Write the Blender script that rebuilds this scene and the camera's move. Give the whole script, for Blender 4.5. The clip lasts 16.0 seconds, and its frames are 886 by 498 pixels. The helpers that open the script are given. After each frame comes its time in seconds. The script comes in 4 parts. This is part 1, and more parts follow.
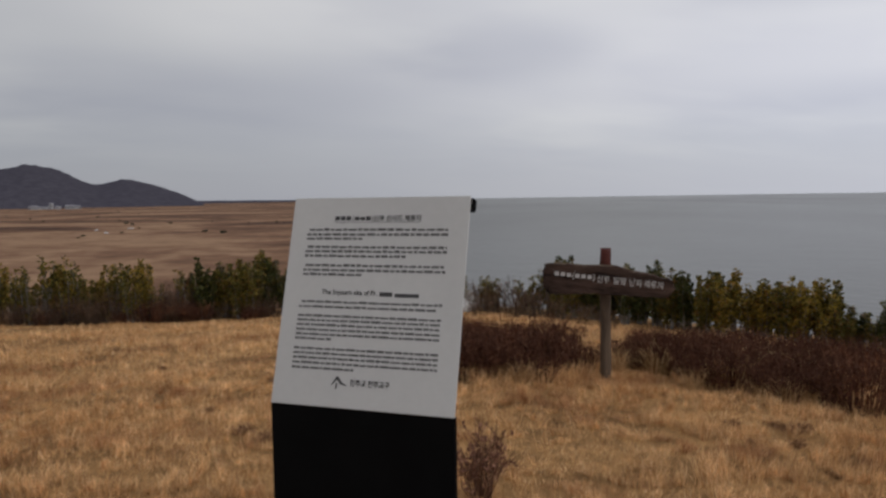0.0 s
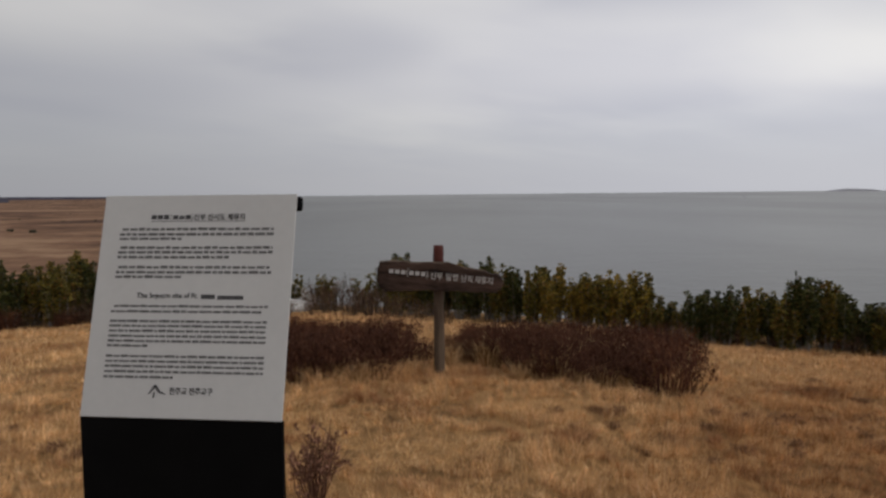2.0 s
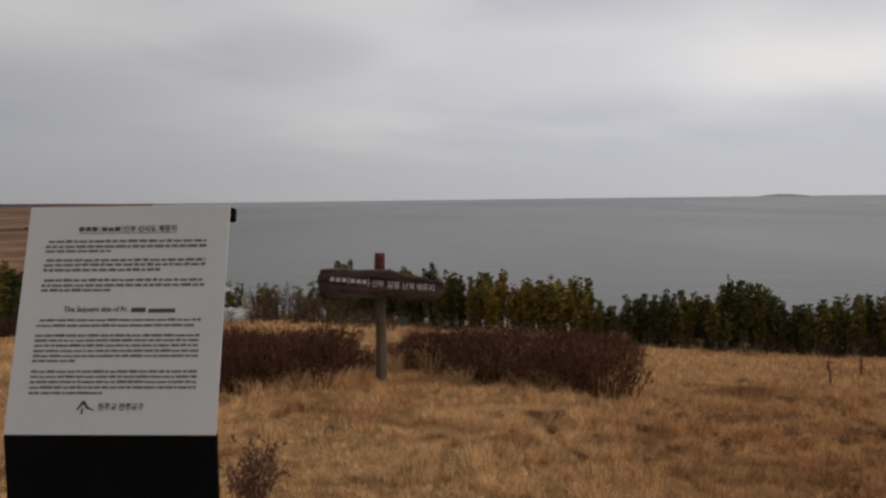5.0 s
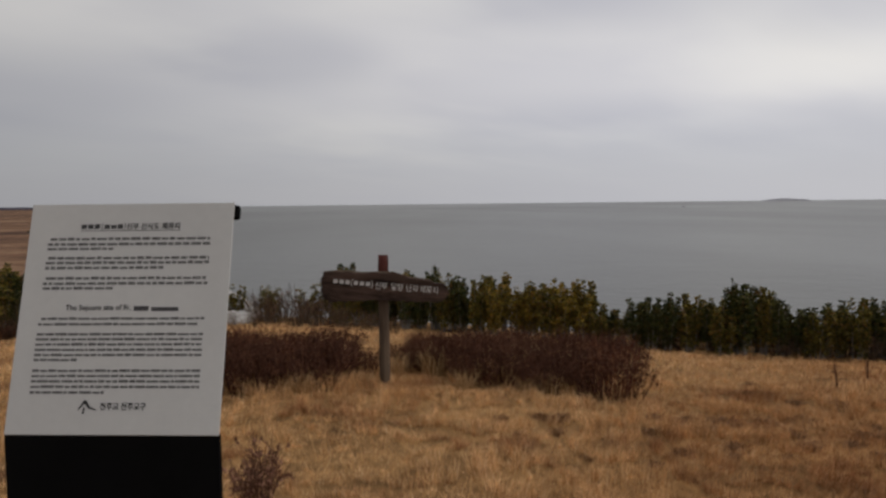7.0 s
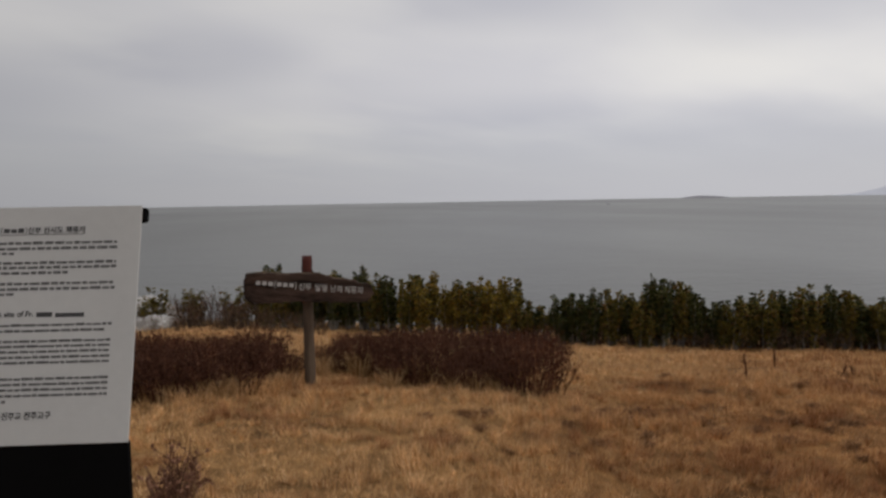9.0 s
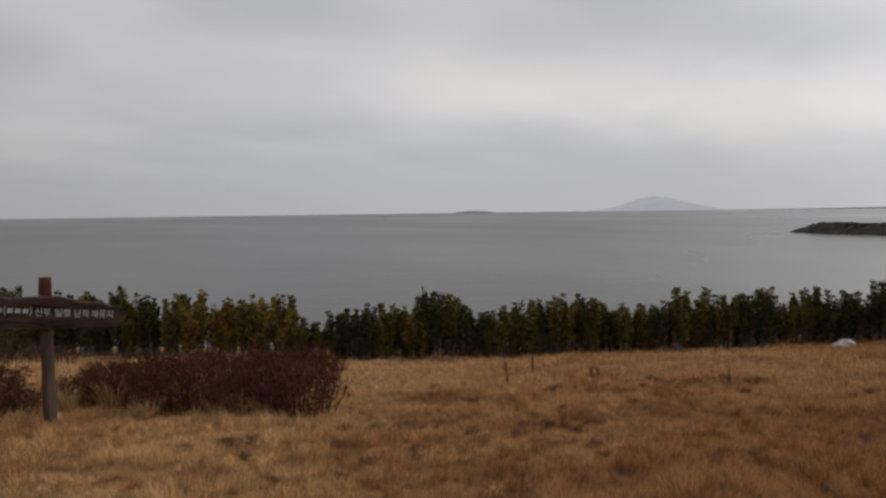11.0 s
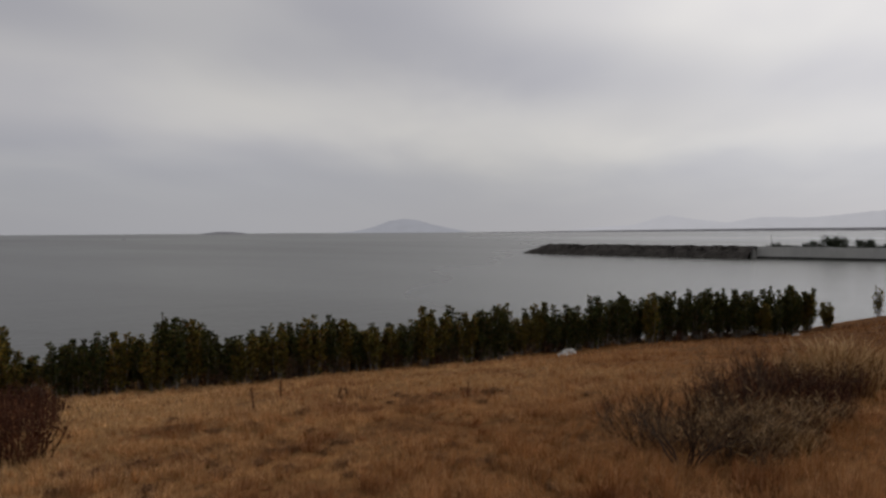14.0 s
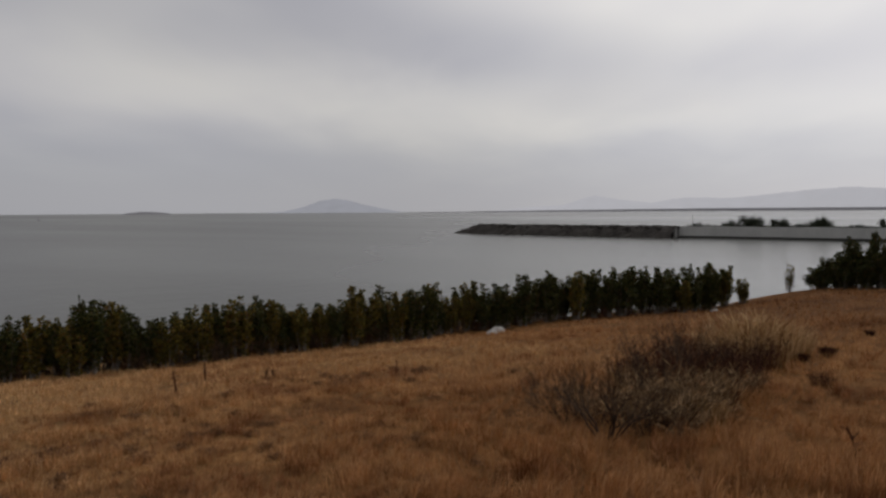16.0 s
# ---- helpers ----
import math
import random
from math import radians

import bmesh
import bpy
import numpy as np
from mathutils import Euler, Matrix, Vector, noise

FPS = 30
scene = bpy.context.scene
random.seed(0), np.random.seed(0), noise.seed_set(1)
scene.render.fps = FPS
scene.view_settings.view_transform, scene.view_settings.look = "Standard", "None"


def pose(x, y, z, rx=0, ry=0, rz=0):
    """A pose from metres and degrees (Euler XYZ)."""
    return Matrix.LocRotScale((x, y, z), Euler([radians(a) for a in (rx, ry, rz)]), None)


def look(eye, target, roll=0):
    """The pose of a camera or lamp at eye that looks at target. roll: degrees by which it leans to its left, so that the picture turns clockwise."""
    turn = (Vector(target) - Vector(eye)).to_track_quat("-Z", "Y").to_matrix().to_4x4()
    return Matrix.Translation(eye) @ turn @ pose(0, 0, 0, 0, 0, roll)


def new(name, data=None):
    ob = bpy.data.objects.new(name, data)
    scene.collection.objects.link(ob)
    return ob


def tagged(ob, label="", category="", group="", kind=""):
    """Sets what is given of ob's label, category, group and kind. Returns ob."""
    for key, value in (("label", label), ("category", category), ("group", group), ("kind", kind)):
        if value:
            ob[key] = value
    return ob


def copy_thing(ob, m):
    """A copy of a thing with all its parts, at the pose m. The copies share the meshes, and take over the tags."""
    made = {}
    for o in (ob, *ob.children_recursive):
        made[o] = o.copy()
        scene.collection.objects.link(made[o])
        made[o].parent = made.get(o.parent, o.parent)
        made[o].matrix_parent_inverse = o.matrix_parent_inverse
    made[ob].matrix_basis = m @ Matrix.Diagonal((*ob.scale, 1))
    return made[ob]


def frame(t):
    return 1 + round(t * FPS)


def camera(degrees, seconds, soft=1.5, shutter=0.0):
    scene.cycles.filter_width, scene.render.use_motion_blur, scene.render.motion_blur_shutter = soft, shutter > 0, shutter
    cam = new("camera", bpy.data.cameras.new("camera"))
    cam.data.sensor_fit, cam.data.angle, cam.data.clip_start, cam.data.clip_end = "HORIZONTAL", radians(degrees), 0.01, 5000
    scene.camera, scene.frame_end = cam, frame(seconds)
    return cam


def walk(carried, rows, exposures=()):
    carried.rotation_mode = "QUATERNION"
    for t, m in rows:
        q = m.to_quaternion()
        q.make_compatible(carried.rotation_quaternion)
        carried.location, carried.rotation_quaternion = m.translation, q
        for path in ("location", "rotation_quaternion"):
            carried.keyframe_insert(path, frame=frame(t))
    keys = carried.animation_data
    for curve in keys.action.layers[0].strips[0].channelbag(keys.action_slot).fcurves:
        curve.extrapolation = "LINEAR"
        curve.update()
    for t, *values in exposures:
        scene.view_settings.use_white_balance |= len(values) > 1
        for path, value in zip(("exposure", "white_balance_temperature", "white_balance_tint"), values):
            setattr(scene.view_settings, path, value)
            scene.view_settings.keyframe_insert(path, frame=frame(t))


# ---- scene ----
cam = camera(61.4, 16.0, soft=2.6)
# seconds, eye x y z, yaw, pitch, roll
PATH = [
    (0.0, 0.000, 0.000, 1.500, 12.00, -3.98, -0.88),
    (0.5, 0.016, -0.003, 1.500, 9.06, -4.13, -0.86),
    (1.0, 0.019, -0.003, 1.501, 6.15, -3.88, -0.74),
    (1.5, 0.026, -0.005, 1.501, 2.57, -3.75, -0.86),
    (2.0, 0.030, 0.007, 1.502, -0.41, -4.31, -0.59),
    (2.5, 0.032, 0.013, 1.501, -1.17, -4.82, -0.56),
    (3.0, 0.045, 0.004, 1.504, -2.52, -4.33, -0.68),
    (3.5, 0.041, 0.014, 1.504, -4.04, -3.63, -0.53),
    (4.0, 0.057, -0.017, 1.516, -4.69, -3.91, -0.71),
    (6.5, 0.058, -0.015, 1.508, -4.64, -3.75, -0.72),
    (7.0, 0.047, 0.013, 1.497, -4.51, -3.59, -0.64),
    (7.5, 0.052, 0.005, 1.499, -4.34, -3.69, -0.72),
    (8.0, 0.055, -0.006, 1.501, -4.15, -4.06, -0.89),
    (8.5, 0.057, 0.001, 1.502, -5.84, -3.81, -0.87),
    (9.0, 0.094, -0.029, 1.501, -9.87, -3.73, -1.04),
    (9.5, 0.115, -0.005, 1.503, -15.29, -4.39, -0.71),
    (10.0, 0.147, 0.015, 1.505, -19.25, -4.21, -0.70),
    (12.5, 0.238, 0.009, 1.519, -37.51, -0.85, -0.41),
    (13.0, 0.252, 0.009, 1.512, -40.41, -0.55, -0.27),
    (13.5, 0.245, 0.006, 1.511, -43.02, -1.09, -0.33),
    (14.0, 0.265, 0.009, 1.507, -45.53, -1.43, -0.38),
    (14.5, 0.278, 0.003, 1.499, -46.97, -1.89, -0.42),
    (15.0, 0.298, 0.003, 1.496, -48.15, -2.13, -0.47),
    (15.5, 0.312, 0.005, 1.491, -49.34, -2.63, -0.49),
    (16.0, 0.304, -0.002, 1.494, -50.78, -2.99, -0.37),
]
rows = []
for t, ex, ey, ez, yaw, pitch, roll in PATH:
    a, b = radians(yaw), radians(pitch)
    rows.append((t, look((ex, ey, ez), (ex - math.sin(a) * math.cos(b), ey + math.cos(a) * math.cos(b), ez + math.sin(b)), roll)))
walk(cam, rows, exposures=[(0.0, 0.08, 6480, 11), (3.5, -0.03, 6780, 11), (8.0, -0.06, 6780, 11), (10.0, -0.1, 6780, 11), (12.5, -0.45, 6780, 11), (13.5, -0.53, 6780, 11), (16.0, -0.55, 6780, 11)])


# ---- world: overcast winter sky, brighter towards the veiled sun ----
SUN_YAW, SUN_UP = -100.0, 34.0          # degrees, yaw turns left from +y
sa, se = radians(SUN_YAW), radians(SUN_UP)
SUN_DIR = Vector((-math.sin(sa) * math.cos(se), math.cos(sa) * math.cos(se), math.sin(se)))


class Nodes:
    """Short hand for building node trees."""

    def __init__(self, tree):
        self.tree = tree
        tree.nodes.clear()

    def add(self, kind, **values):
        n = self.tree.nodes.new(kind)
        for k, v in values.items():
            setattr(n, k, v)
        return n

    def link(self, a, b):
        self.tree.links.new(a, b)

    def put(self, socket, v):
        if hasattr(v, "is_linked"):
            self.link(v, socket)
        elif v is not None:
            socket.default_value = v

    def math(self, op, a, b=None, c=None, clamp=False):
        n = self.add("ShaderNodeMath", operation=op, use_clamp=clamp)
        for s, v in zip(n.inputs, (a, b, c)):
            self.put(s, v)
        return n.outputs[0]

    def mix(self, fac, a, b, blend="MIX"):
        n = self.add("ShaderNodeMix", data_type="RGBA", blend_type=blend)
        self.put(n.inputs[0], fac)
        self.put(n.inputs[6], a if hasattr(a, "is_linked") else (*a, 1))
        self.put(n.inputs[7], b if hasattr(b, "is_linked") else (*b, 1))
        return n.outputs[2]

    def noise(self, vec, scale, detail=4.0, rough=0.55, distortion=0.0):
        n = self.add("ShaderNodeTexNoise")
        if vec is not None:
            self.link(vec, n.inputs["Vector"])
        n.inputs["Scale"].default_value, n.inputs["Detail"].default_value = scale, detail
        n.inputs["Roughness"].default_value, n.inputs["Distortion"].default_value = rough, distortion
        return n.outputs["Fac"]

    def ramp(self, fac, stops):
        n = self.add("ShaderNodeValToRGB")
        self.link(fac, n.inputs[0])
        e = n.color_ramp.elements
        while len(e) < len(stops):
            e.new(0.5)
        for el, (pos, col) in zip(e, stops):
            el.position = pos
            el.color = (*col, 1) if len(col) == 3 else col
        return n.outputs[0]

    def span(self, v, lo, hi, a=0.0, b=1.0, smooth=False):
        n = self.add("ShaderNodeMapRange", interpolation_type="SMOOTHSTEP" if smooth else "LINEAR")
        for s, x in zip(n.inputs, (v, lo, hi, a, b)):
            self.put(s, x)
        return n.outputs[0]

    def scaled(self, vec, sx, sy, sz, rz=0.0):
        n = self.add("ShaderNodeMapping")
        self.link(vec, n.inputs[0])
        n.inputs["Scale"].default_value = (sx, sy, sz)
        n.inputs["Rotation"].default_value = (0, 0, radians(rz))
        return n.outputs[0]


world = bpy.data.worlds.new("overcast_sky")
scene.world = world
world.use_nodes = True
N = Nodes(world.node_tree)
tc = N.add("ShaderNodeTexCoord").outputs["Generated"]
sep = N.add("ShaderNodeSeparateXYZ")
N.link(tc, sep.inputs[0])
dx, dy, dz = sep.outputs
up = N.math("MAXIMUM", dz, 0.0)
flat = N.math("ADD", up, 0.16)
comb = N.add("ShaderNodeCombineXYZ")
N.link(N.math("DIVIDE", dx, flat), comb.inputs[0])
N.link(N.math("DIVIDE", dy, flat), comb.inputs[1])
deck = N.scaled(comb.outputs[0], 1.0, 1.0, 1.0, -35)
big = N.noise(N.scaled(deck, 0.42, 0.62, 1, 0), 1.0, 2.5, 0.45, 0.3)
fine = N.noise(N.scaled(deck, 1.1, 1.7, 1, 0), 1.0, 3.0, 0.5, 0.2)
cover = N.math("ADD", N.math("MULTIPLY", big, 0.78), N.math("MULTIPLY", fine, 0.22))
cloud = N.ramp(cover, [(0.36, (0.61, 0.62, 0.675)), (0.46, (0.68, 0.687, 0.722)), (0.55, (0.745, 0.75, 0.765)), (0.66, (0.785, 0.785, 0.785))])
# cloud masses and brighter breaks: yaw, height and half widths in degrees, then strength
az = N.math("MULTIPLY", N.math("ARCTAN2", N.math("MULTIPLY", dx, -1.0), dy), 57.3)
el = N.math("MULTIPLY", N.math("ARCSINE", dz), 57.3)
az = N.math("ADD", az, N.math("MULTIPLY", N.math("SUBTRACT", fine, 0.5), 16.0))
el = N.math("ADD", el, N.math("MULTIPLY", N.math("SUBTRACT", big, 0.5), 7.0))


def mass(under, yaw, up_, wide, tall, strength, tint):
    a = N.math("DIVIDE", N.math("SUBTRACT", az, yaw), wide)
    b = N.math("DIVIDE", N.math("SUBTRACT", el, up_), tall)
    k = N.span(N.math("SQRT", N.math("ADD", N.math("MULTIPLY", a, a), N.math("MULTIPLY", b, b))), 0.15, 1.25, strength, 0.0, True)
    return N.mix(k, under, N.mix(1.0, under, tint, "MULTIPLY"))


GREY, PALE_BREAK = (0.70, 0.715, 0.785), (1.17, 1.16, 1.14)
for q in ((30, 5.5, 18, 6, 0.6), (8, 10, 9, 3.0, 0.55), (-13, 15.0, 14, 3.4, 0.75), (-36, 14.5, 17, 3.8, 0.55), (-54, 11.5, 13, 3.2, 0.6), (-70, 10, 15, 3.0, 0.45)):
    cloud = mass(cloud, *q, GREY)
for q in ((-22, 2.0, 30, 4.5, 0.65), (-76, 3, 26, 5, 0.45)):
    cloud = mass(cloud, *q, (0.70, 0.735, 0.83))
for q in ((27, 14, 12, 4, 0.7), (-6, 8.5, 18, 5, 0.35), (-34, 8, 24, 4.5, 0.5), (-62, 18, 16, 5, 0.6)):
    cloud = mass(cloud, *q, PALE_BREAK)
# bank of grey-blue cloud low over the sea
low = N.math("ADD", dz, N.math("MULTIPLY", N.math("SUBTRACT", fine, 0.5), 0.05))
bank = N.span(low, 0.02, 0.14, 1.0, 0.0, True)
cloud = N.mix(N.math("MULTIPLY", bank, 0.85), cloud, (0.52, 0.54, 0.60))
# glow of the veiled sun
dot = N.add("ShaderNodeVectorMath", operation="DOT_PRODUCT")
N.link(tc, dot.inputs[0])
dot.inputs[1].default_value = SUN_DIR
near_sun = N.span(dot.outputs["Value"], 0.5, 1.0, 0.0, 1.0, True)
glow = N.math("ADD", N.span(dot.outputs["Value"], -0.75, 0.35, 0.55, 1.0, True), N.math("MULTIPLY", near_sun, 0.65))
sky = N.add("ShaderNodeTexSky", sky_type="NISHITA", sun_disc=False, sun_elevation=se, sun_rotation=radians(-SUN_YAW))
lit = N.mix(1.0, cloud, N.mix(1.0, (0, 0, 0), glow, "ADD"), "MULTIPLY")
bg = N.add("ShaderNodeBackground")
veil = N.mix(0.94, N.mix(1.0, sky.outputs[0], (0.1, 0.1, 0.1), "MULTIPLY"), lit)
N.link(veil, bg.inputs[0])
bg.inputs[1].default_value = 1.0
N.link(bg.outputs[0], N.add("ShaderNodeOutputWorld").inputs[0])

sun = new("sun", bpy.data.lights.new("sun", "SUN"))
sun.data.energy, sun.data.angle, sun.data.color = 0.4, radians(25), (1.0, 0.95, 0.88)
sun.matrix_world = look((0, 0, 30), Vector((0, 0, 30)) - SUN_DIR)
tagged(sun, "veiled winter sun", "sun", kind="structure")


# ---- materials ----
def material(name, rough=0.8, spec=0.3, metal=0.0):
    m = bpy.data.materials.new(name)
    m.use_nodes = True
    n = Nodes(m.node_tree)
    b = n.add("ShaderNodeBsdfPrincipled")
    b.inputs["Roughness"].default_value, b.inputs["Metallic"].default_value = rough, metal
    b.inputs["Specular IOR Level"].default_value = spec
    n.link(b.outputs[0], n.add("ShaderNodeOutputMaterial").inputs[0])
    return m, n, b


def bumped(n, b, height, strength, distance):
    k = n.add("ShaderNodeBump")
    k.inputs["Strength"].default_value, k.inputs["Distance"].default_value = strength, distance
    n.link(height, k.inputs["Height"])
    n.link(k.outputs[0], b.inputs["Normal"])


def place(n):
    return n.add("ShaderNodeNewGeometry").outputs["Position"]


def local(n):
    return n.add("ShaderNodeTexCoord").outputs["Object"]


def drifted(n, col, drift):
    """Grass turns darker and browner on the near slope towards +x, less so further off; fine tone changes all over."""
    sx = n.add("ShaderNodeSeparateXYZ")
    n.link(place(n), sx.inputs[0])
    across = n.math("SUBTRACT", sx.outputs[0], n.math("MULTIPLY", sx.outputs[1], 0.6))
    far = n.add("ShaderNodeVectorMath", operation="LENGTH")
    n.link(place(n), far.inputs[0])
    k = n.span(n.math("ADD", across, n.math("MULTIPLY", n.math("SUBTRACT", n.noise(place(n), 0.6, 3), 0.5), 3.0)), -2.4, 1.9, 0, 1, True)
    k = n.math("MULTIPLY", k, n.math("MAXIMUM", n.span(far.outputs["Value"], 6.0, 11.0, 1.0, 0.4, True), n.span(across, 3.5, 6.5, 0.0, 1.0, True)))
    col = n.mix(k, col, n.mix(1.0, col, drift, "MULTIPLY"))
    # shade of the mound's near slope put into its reddish-brown turf colour
    col = n.mix(n.span(across, 7.0, 12.0, 0.0, 1.0, True), col, n.mix(1.0, col, (0.70, 0.66, 0.65), "MULTIPLY"))
    tone = n.span(n.noise(place(n), 6.0, 5, 0.75), 0.33, 0.67, 0.58, 1.22)
    return n.mix(1.0, col, n.mix(1.0, (0, 0, 0), tone, "ADD"), "MULTIPLY")


def mottled(name, dark, light, scale, rough=0.85, spec=0.2, fine=8.0, bump=0.3, depth=0.01, stretch=(1, 1, 1), on_world=True, drift=None):
    """Two-scale mottle between two colours, with fine relief."""
    m, n, b = material(name, rough, spec)
    p = n.scaled(place(n) if on_world else local(n), *stretch)
    a, c = n.noise(p, scale, 3), n.noise(p, scale * fine, 6, 0.65)
    fac = n.span(n.math("ADD", n.math("MULTIPLY", a, 0.6), n.math("MULTIPLY", c, 0.4)), 0.34, 0.66)
    col = n.mix(fac, dark, light)
    if drift:
        col = drifted(n, col, drift)
    n.link(col, b.inputs["Base Color"])
    bumped(n, b, c, bump, depth)
    return m


def varied(name, stops, rough=0.7, spec=0.25, island=True, patch=None, translucent=0.0, drift=None):
    """Colour picked for each blade, leaf or twig, with slow drift over the place."""
    m, n, b = material(name, rough, spec)
    pick = n.add("ShaderNodeNewGeometry").outputs["Random Per Island"] if island else n.add("ShaderNodeObjectInfo").outputs["Random"]
    col = n.ramp(pick, stops)
    if drift:
        col = drifted(n, col, drift)
    if patch:
        scale, tint, lo, hi = patch
        k = n.span(n.noise(place(n), scale, 4, 0.6), lo, hi, 0, 1, True)
        col = n.mix(k, col, n.mix(1.0, col, tint, "MULTIPLY"))
    n.link(col, b.inputs["Base Color"])
    if translucent:
        t = n.add("ShaderNodeBsdfTranslucent")
        n.link(col, t.inputs[0])
        mx = n.add("ShaderNodeMixShader")
        mx.inputs[0].default_value = translucent
        n.link(b.outputs[0], mx.inputs[1])
        n.link(t.outputs[0], mx.inputs[2])
        n.link(mx.outputs[0], n.tree.nodes["Material Output"].inputs[0])
    return m


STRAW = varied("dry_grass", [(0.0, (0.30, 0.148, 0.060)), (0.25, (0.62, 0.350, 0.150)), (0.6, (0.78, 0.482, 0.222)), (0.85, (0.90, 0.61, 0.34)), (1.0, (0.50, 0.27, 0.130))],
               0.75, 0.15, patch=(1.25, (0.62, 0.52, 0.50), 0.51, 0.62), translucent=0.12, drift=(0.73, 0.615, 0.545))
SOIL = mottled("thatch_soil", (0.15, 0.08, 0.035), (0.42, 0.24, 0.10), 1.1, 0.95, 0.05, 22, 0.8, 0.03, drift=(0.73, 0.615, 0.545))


# ---- land form ----
# distance from the camera's standing place to the foot of the hedge, by yaw in degrees
EDGE_YAW = [-180, -120, -95, -85, -76.6, -72, -64, -55, -48, -40, -34, -26, -20, -5, 10, 24, 34, 42, 60, 90, 180]
EDGE_R = [40, 40, 26, 22.5, 20.3, 18.75, 16.8, 14.7, 13.4, 12.6, 12.2, 11.8, 12.0, 13.3, 15.3, 15.3, 15.5, 16.7, 20, 30, 40]
SEA = -10.5


def edge(yaw):
    return np.interp(yaw, EDGE_YAW, EDGE_R)


def smooth(v, lo, hi):
    k = np.clip((v - lo) / (hi - lo), 0, 1)
    return k * k * (3 - 2 * k)


def ripple(x, y):
    return (np.sin(x * 1.7 + 0.6 * np.sin(y * 1.1)) * np.sin(y * 1.3 + 1.1) * 0.5 + np.sin(x * 3.9 + y * 2.7 + 2.0) * 0.22
            + np.sin(x * 7.1 - y * 5.3) * 0.14 + np.sin(x * 2.3 - y * 9.1 + 0.7) * 0.12)


def height(x, y):
    """Height of the ground: a grassy headland that falls to the sea and to a plain."""
    x, y = np.asarray(x, float), np.asarray(y, float)
    yaw, r = np.degrees(np.arctan2(-x, y)), np.hypot(x, y)
    d = edge(yaw)
    foot = np.interp(yaw, [-180, -78, -71, 180], [-0.53, -0.53, -0.89, -0.89])
    s = np.clip((r / d - 0.35) / 0.65, 0, 1)
    z = foot * s ** 1.5 + 0.035 * ripple(x, y) * smooth(r, 2, 4) * (1 - smooth(r, 25, 60))
    shore = np.where((yaw > 16) | (yaw < -125), -9.9, -13.5)
    z = z + (shore - foot) * smooth(r, d + 0.4, d + 26)
    plain = ((yaw > 16) | (yaw < -125)) * smooth(r, 60, 130) * 0.35 * np.sin(x * 0.021 + 0.4) * np.sin(y * 0.027)
    return z + plain


def spot(yaw, r, lift=0.0):
    """Point on the ground at that yaw and distance."""
    x, y = -math.sin(radians(yaw)) * r, math.cos(radians(yaw)) * r
    return Vector((x, y, float(height(x, y)) + lift))


def mesh_of(name, verts, faces, mats=(), face_mats=None, shade=False):
    me = bpy.data.meshes.new(name)
    me.from_pydata([tuple(v) for v in verts] if not isinstance(verts, np.ndarray) else verts.tolist(), [], faces if isinstance(faces, list) else faces.tolist())
    for m in mats:
        me.materials.append(m)
    if face_mats is not None:
        me.polygons.foreach_set("material_index", np.asarray(face_mats, np.int32))
    if shade:
        me.polygons.foreach_set("use_smooth", np.ones(len(me.polygons), bool))
    me.update()
    return me


def part(name, bm, mat, parent=None, label=""):
    """A bmesh or mesh as one object under a thing."""
    if isinstance(bm, bmesh.types.BMesh):
        me = bpy.data.meshes.new(name)
        bm.to_mesh(me)
        bm.free()
    else:
        me = bm
    if mat is not None and not me.materials:
        me.materials.append(mat)
    ob = new(name, me)
    ob.parent = parent
    return tagged(ob, label)


def thing(name, at=None, label="", category="", group=""):
    ob = new(name)
    ob.empty_display_size = 0.1
    if at is not None:
        ob.matrix_basis = at if isinstance(at, Matrix) else Matrix.Translation(at)
    return tagged(ob, label, category, group)


def build_ground():
    yaws = np.concatenate([np.arange(-180, -95, 5), np.arange(-95, 60, 0.9), np.arange(60, 180, 5)])
    rs = np.concatenate([np.arange(0.3, 3, 0.45), np.arange(3, 24, 0.2), np.arange(24, 60, 2), np.geomspace(60, 4900, 34)])
    Y, R = np.meshgrid(np.radians(yaws), rs, indexing="ij")
    x, y = -np.sin(Y) * R, np.cos(Y) * R
    v = np.stack([x, y, height(x, y)], -1).reshape(-1, 3)
    n, m = len(yaws), len(rs)
    i, j = np.meshgrid(np.arange(n), np.arange(m - 1), indexing="ij")
    k = (i + 1) % n
    f = np.stack([i * m + j, i * m + j + 1, k * m + j + 1, k * m + j], -1).reshape(-1, 4)
    far = (R[:, :-1] > 45).reshape(-1).astype(int)
    v = np.vstack([v, [[0, 0, 0]]])
    faces = f.tolist() + [[len(v) - 1, i * m, ((i + 1) % n) * m] for i in range(n)]
    me = mesh_of("ground", v, faces, (SOIL, PLAIN), list(far) + [0] * n, True)
    return tagged(new("ground", me), "dry straw-coloured grassy headland sloping to the sea", "ground", kind="structure")


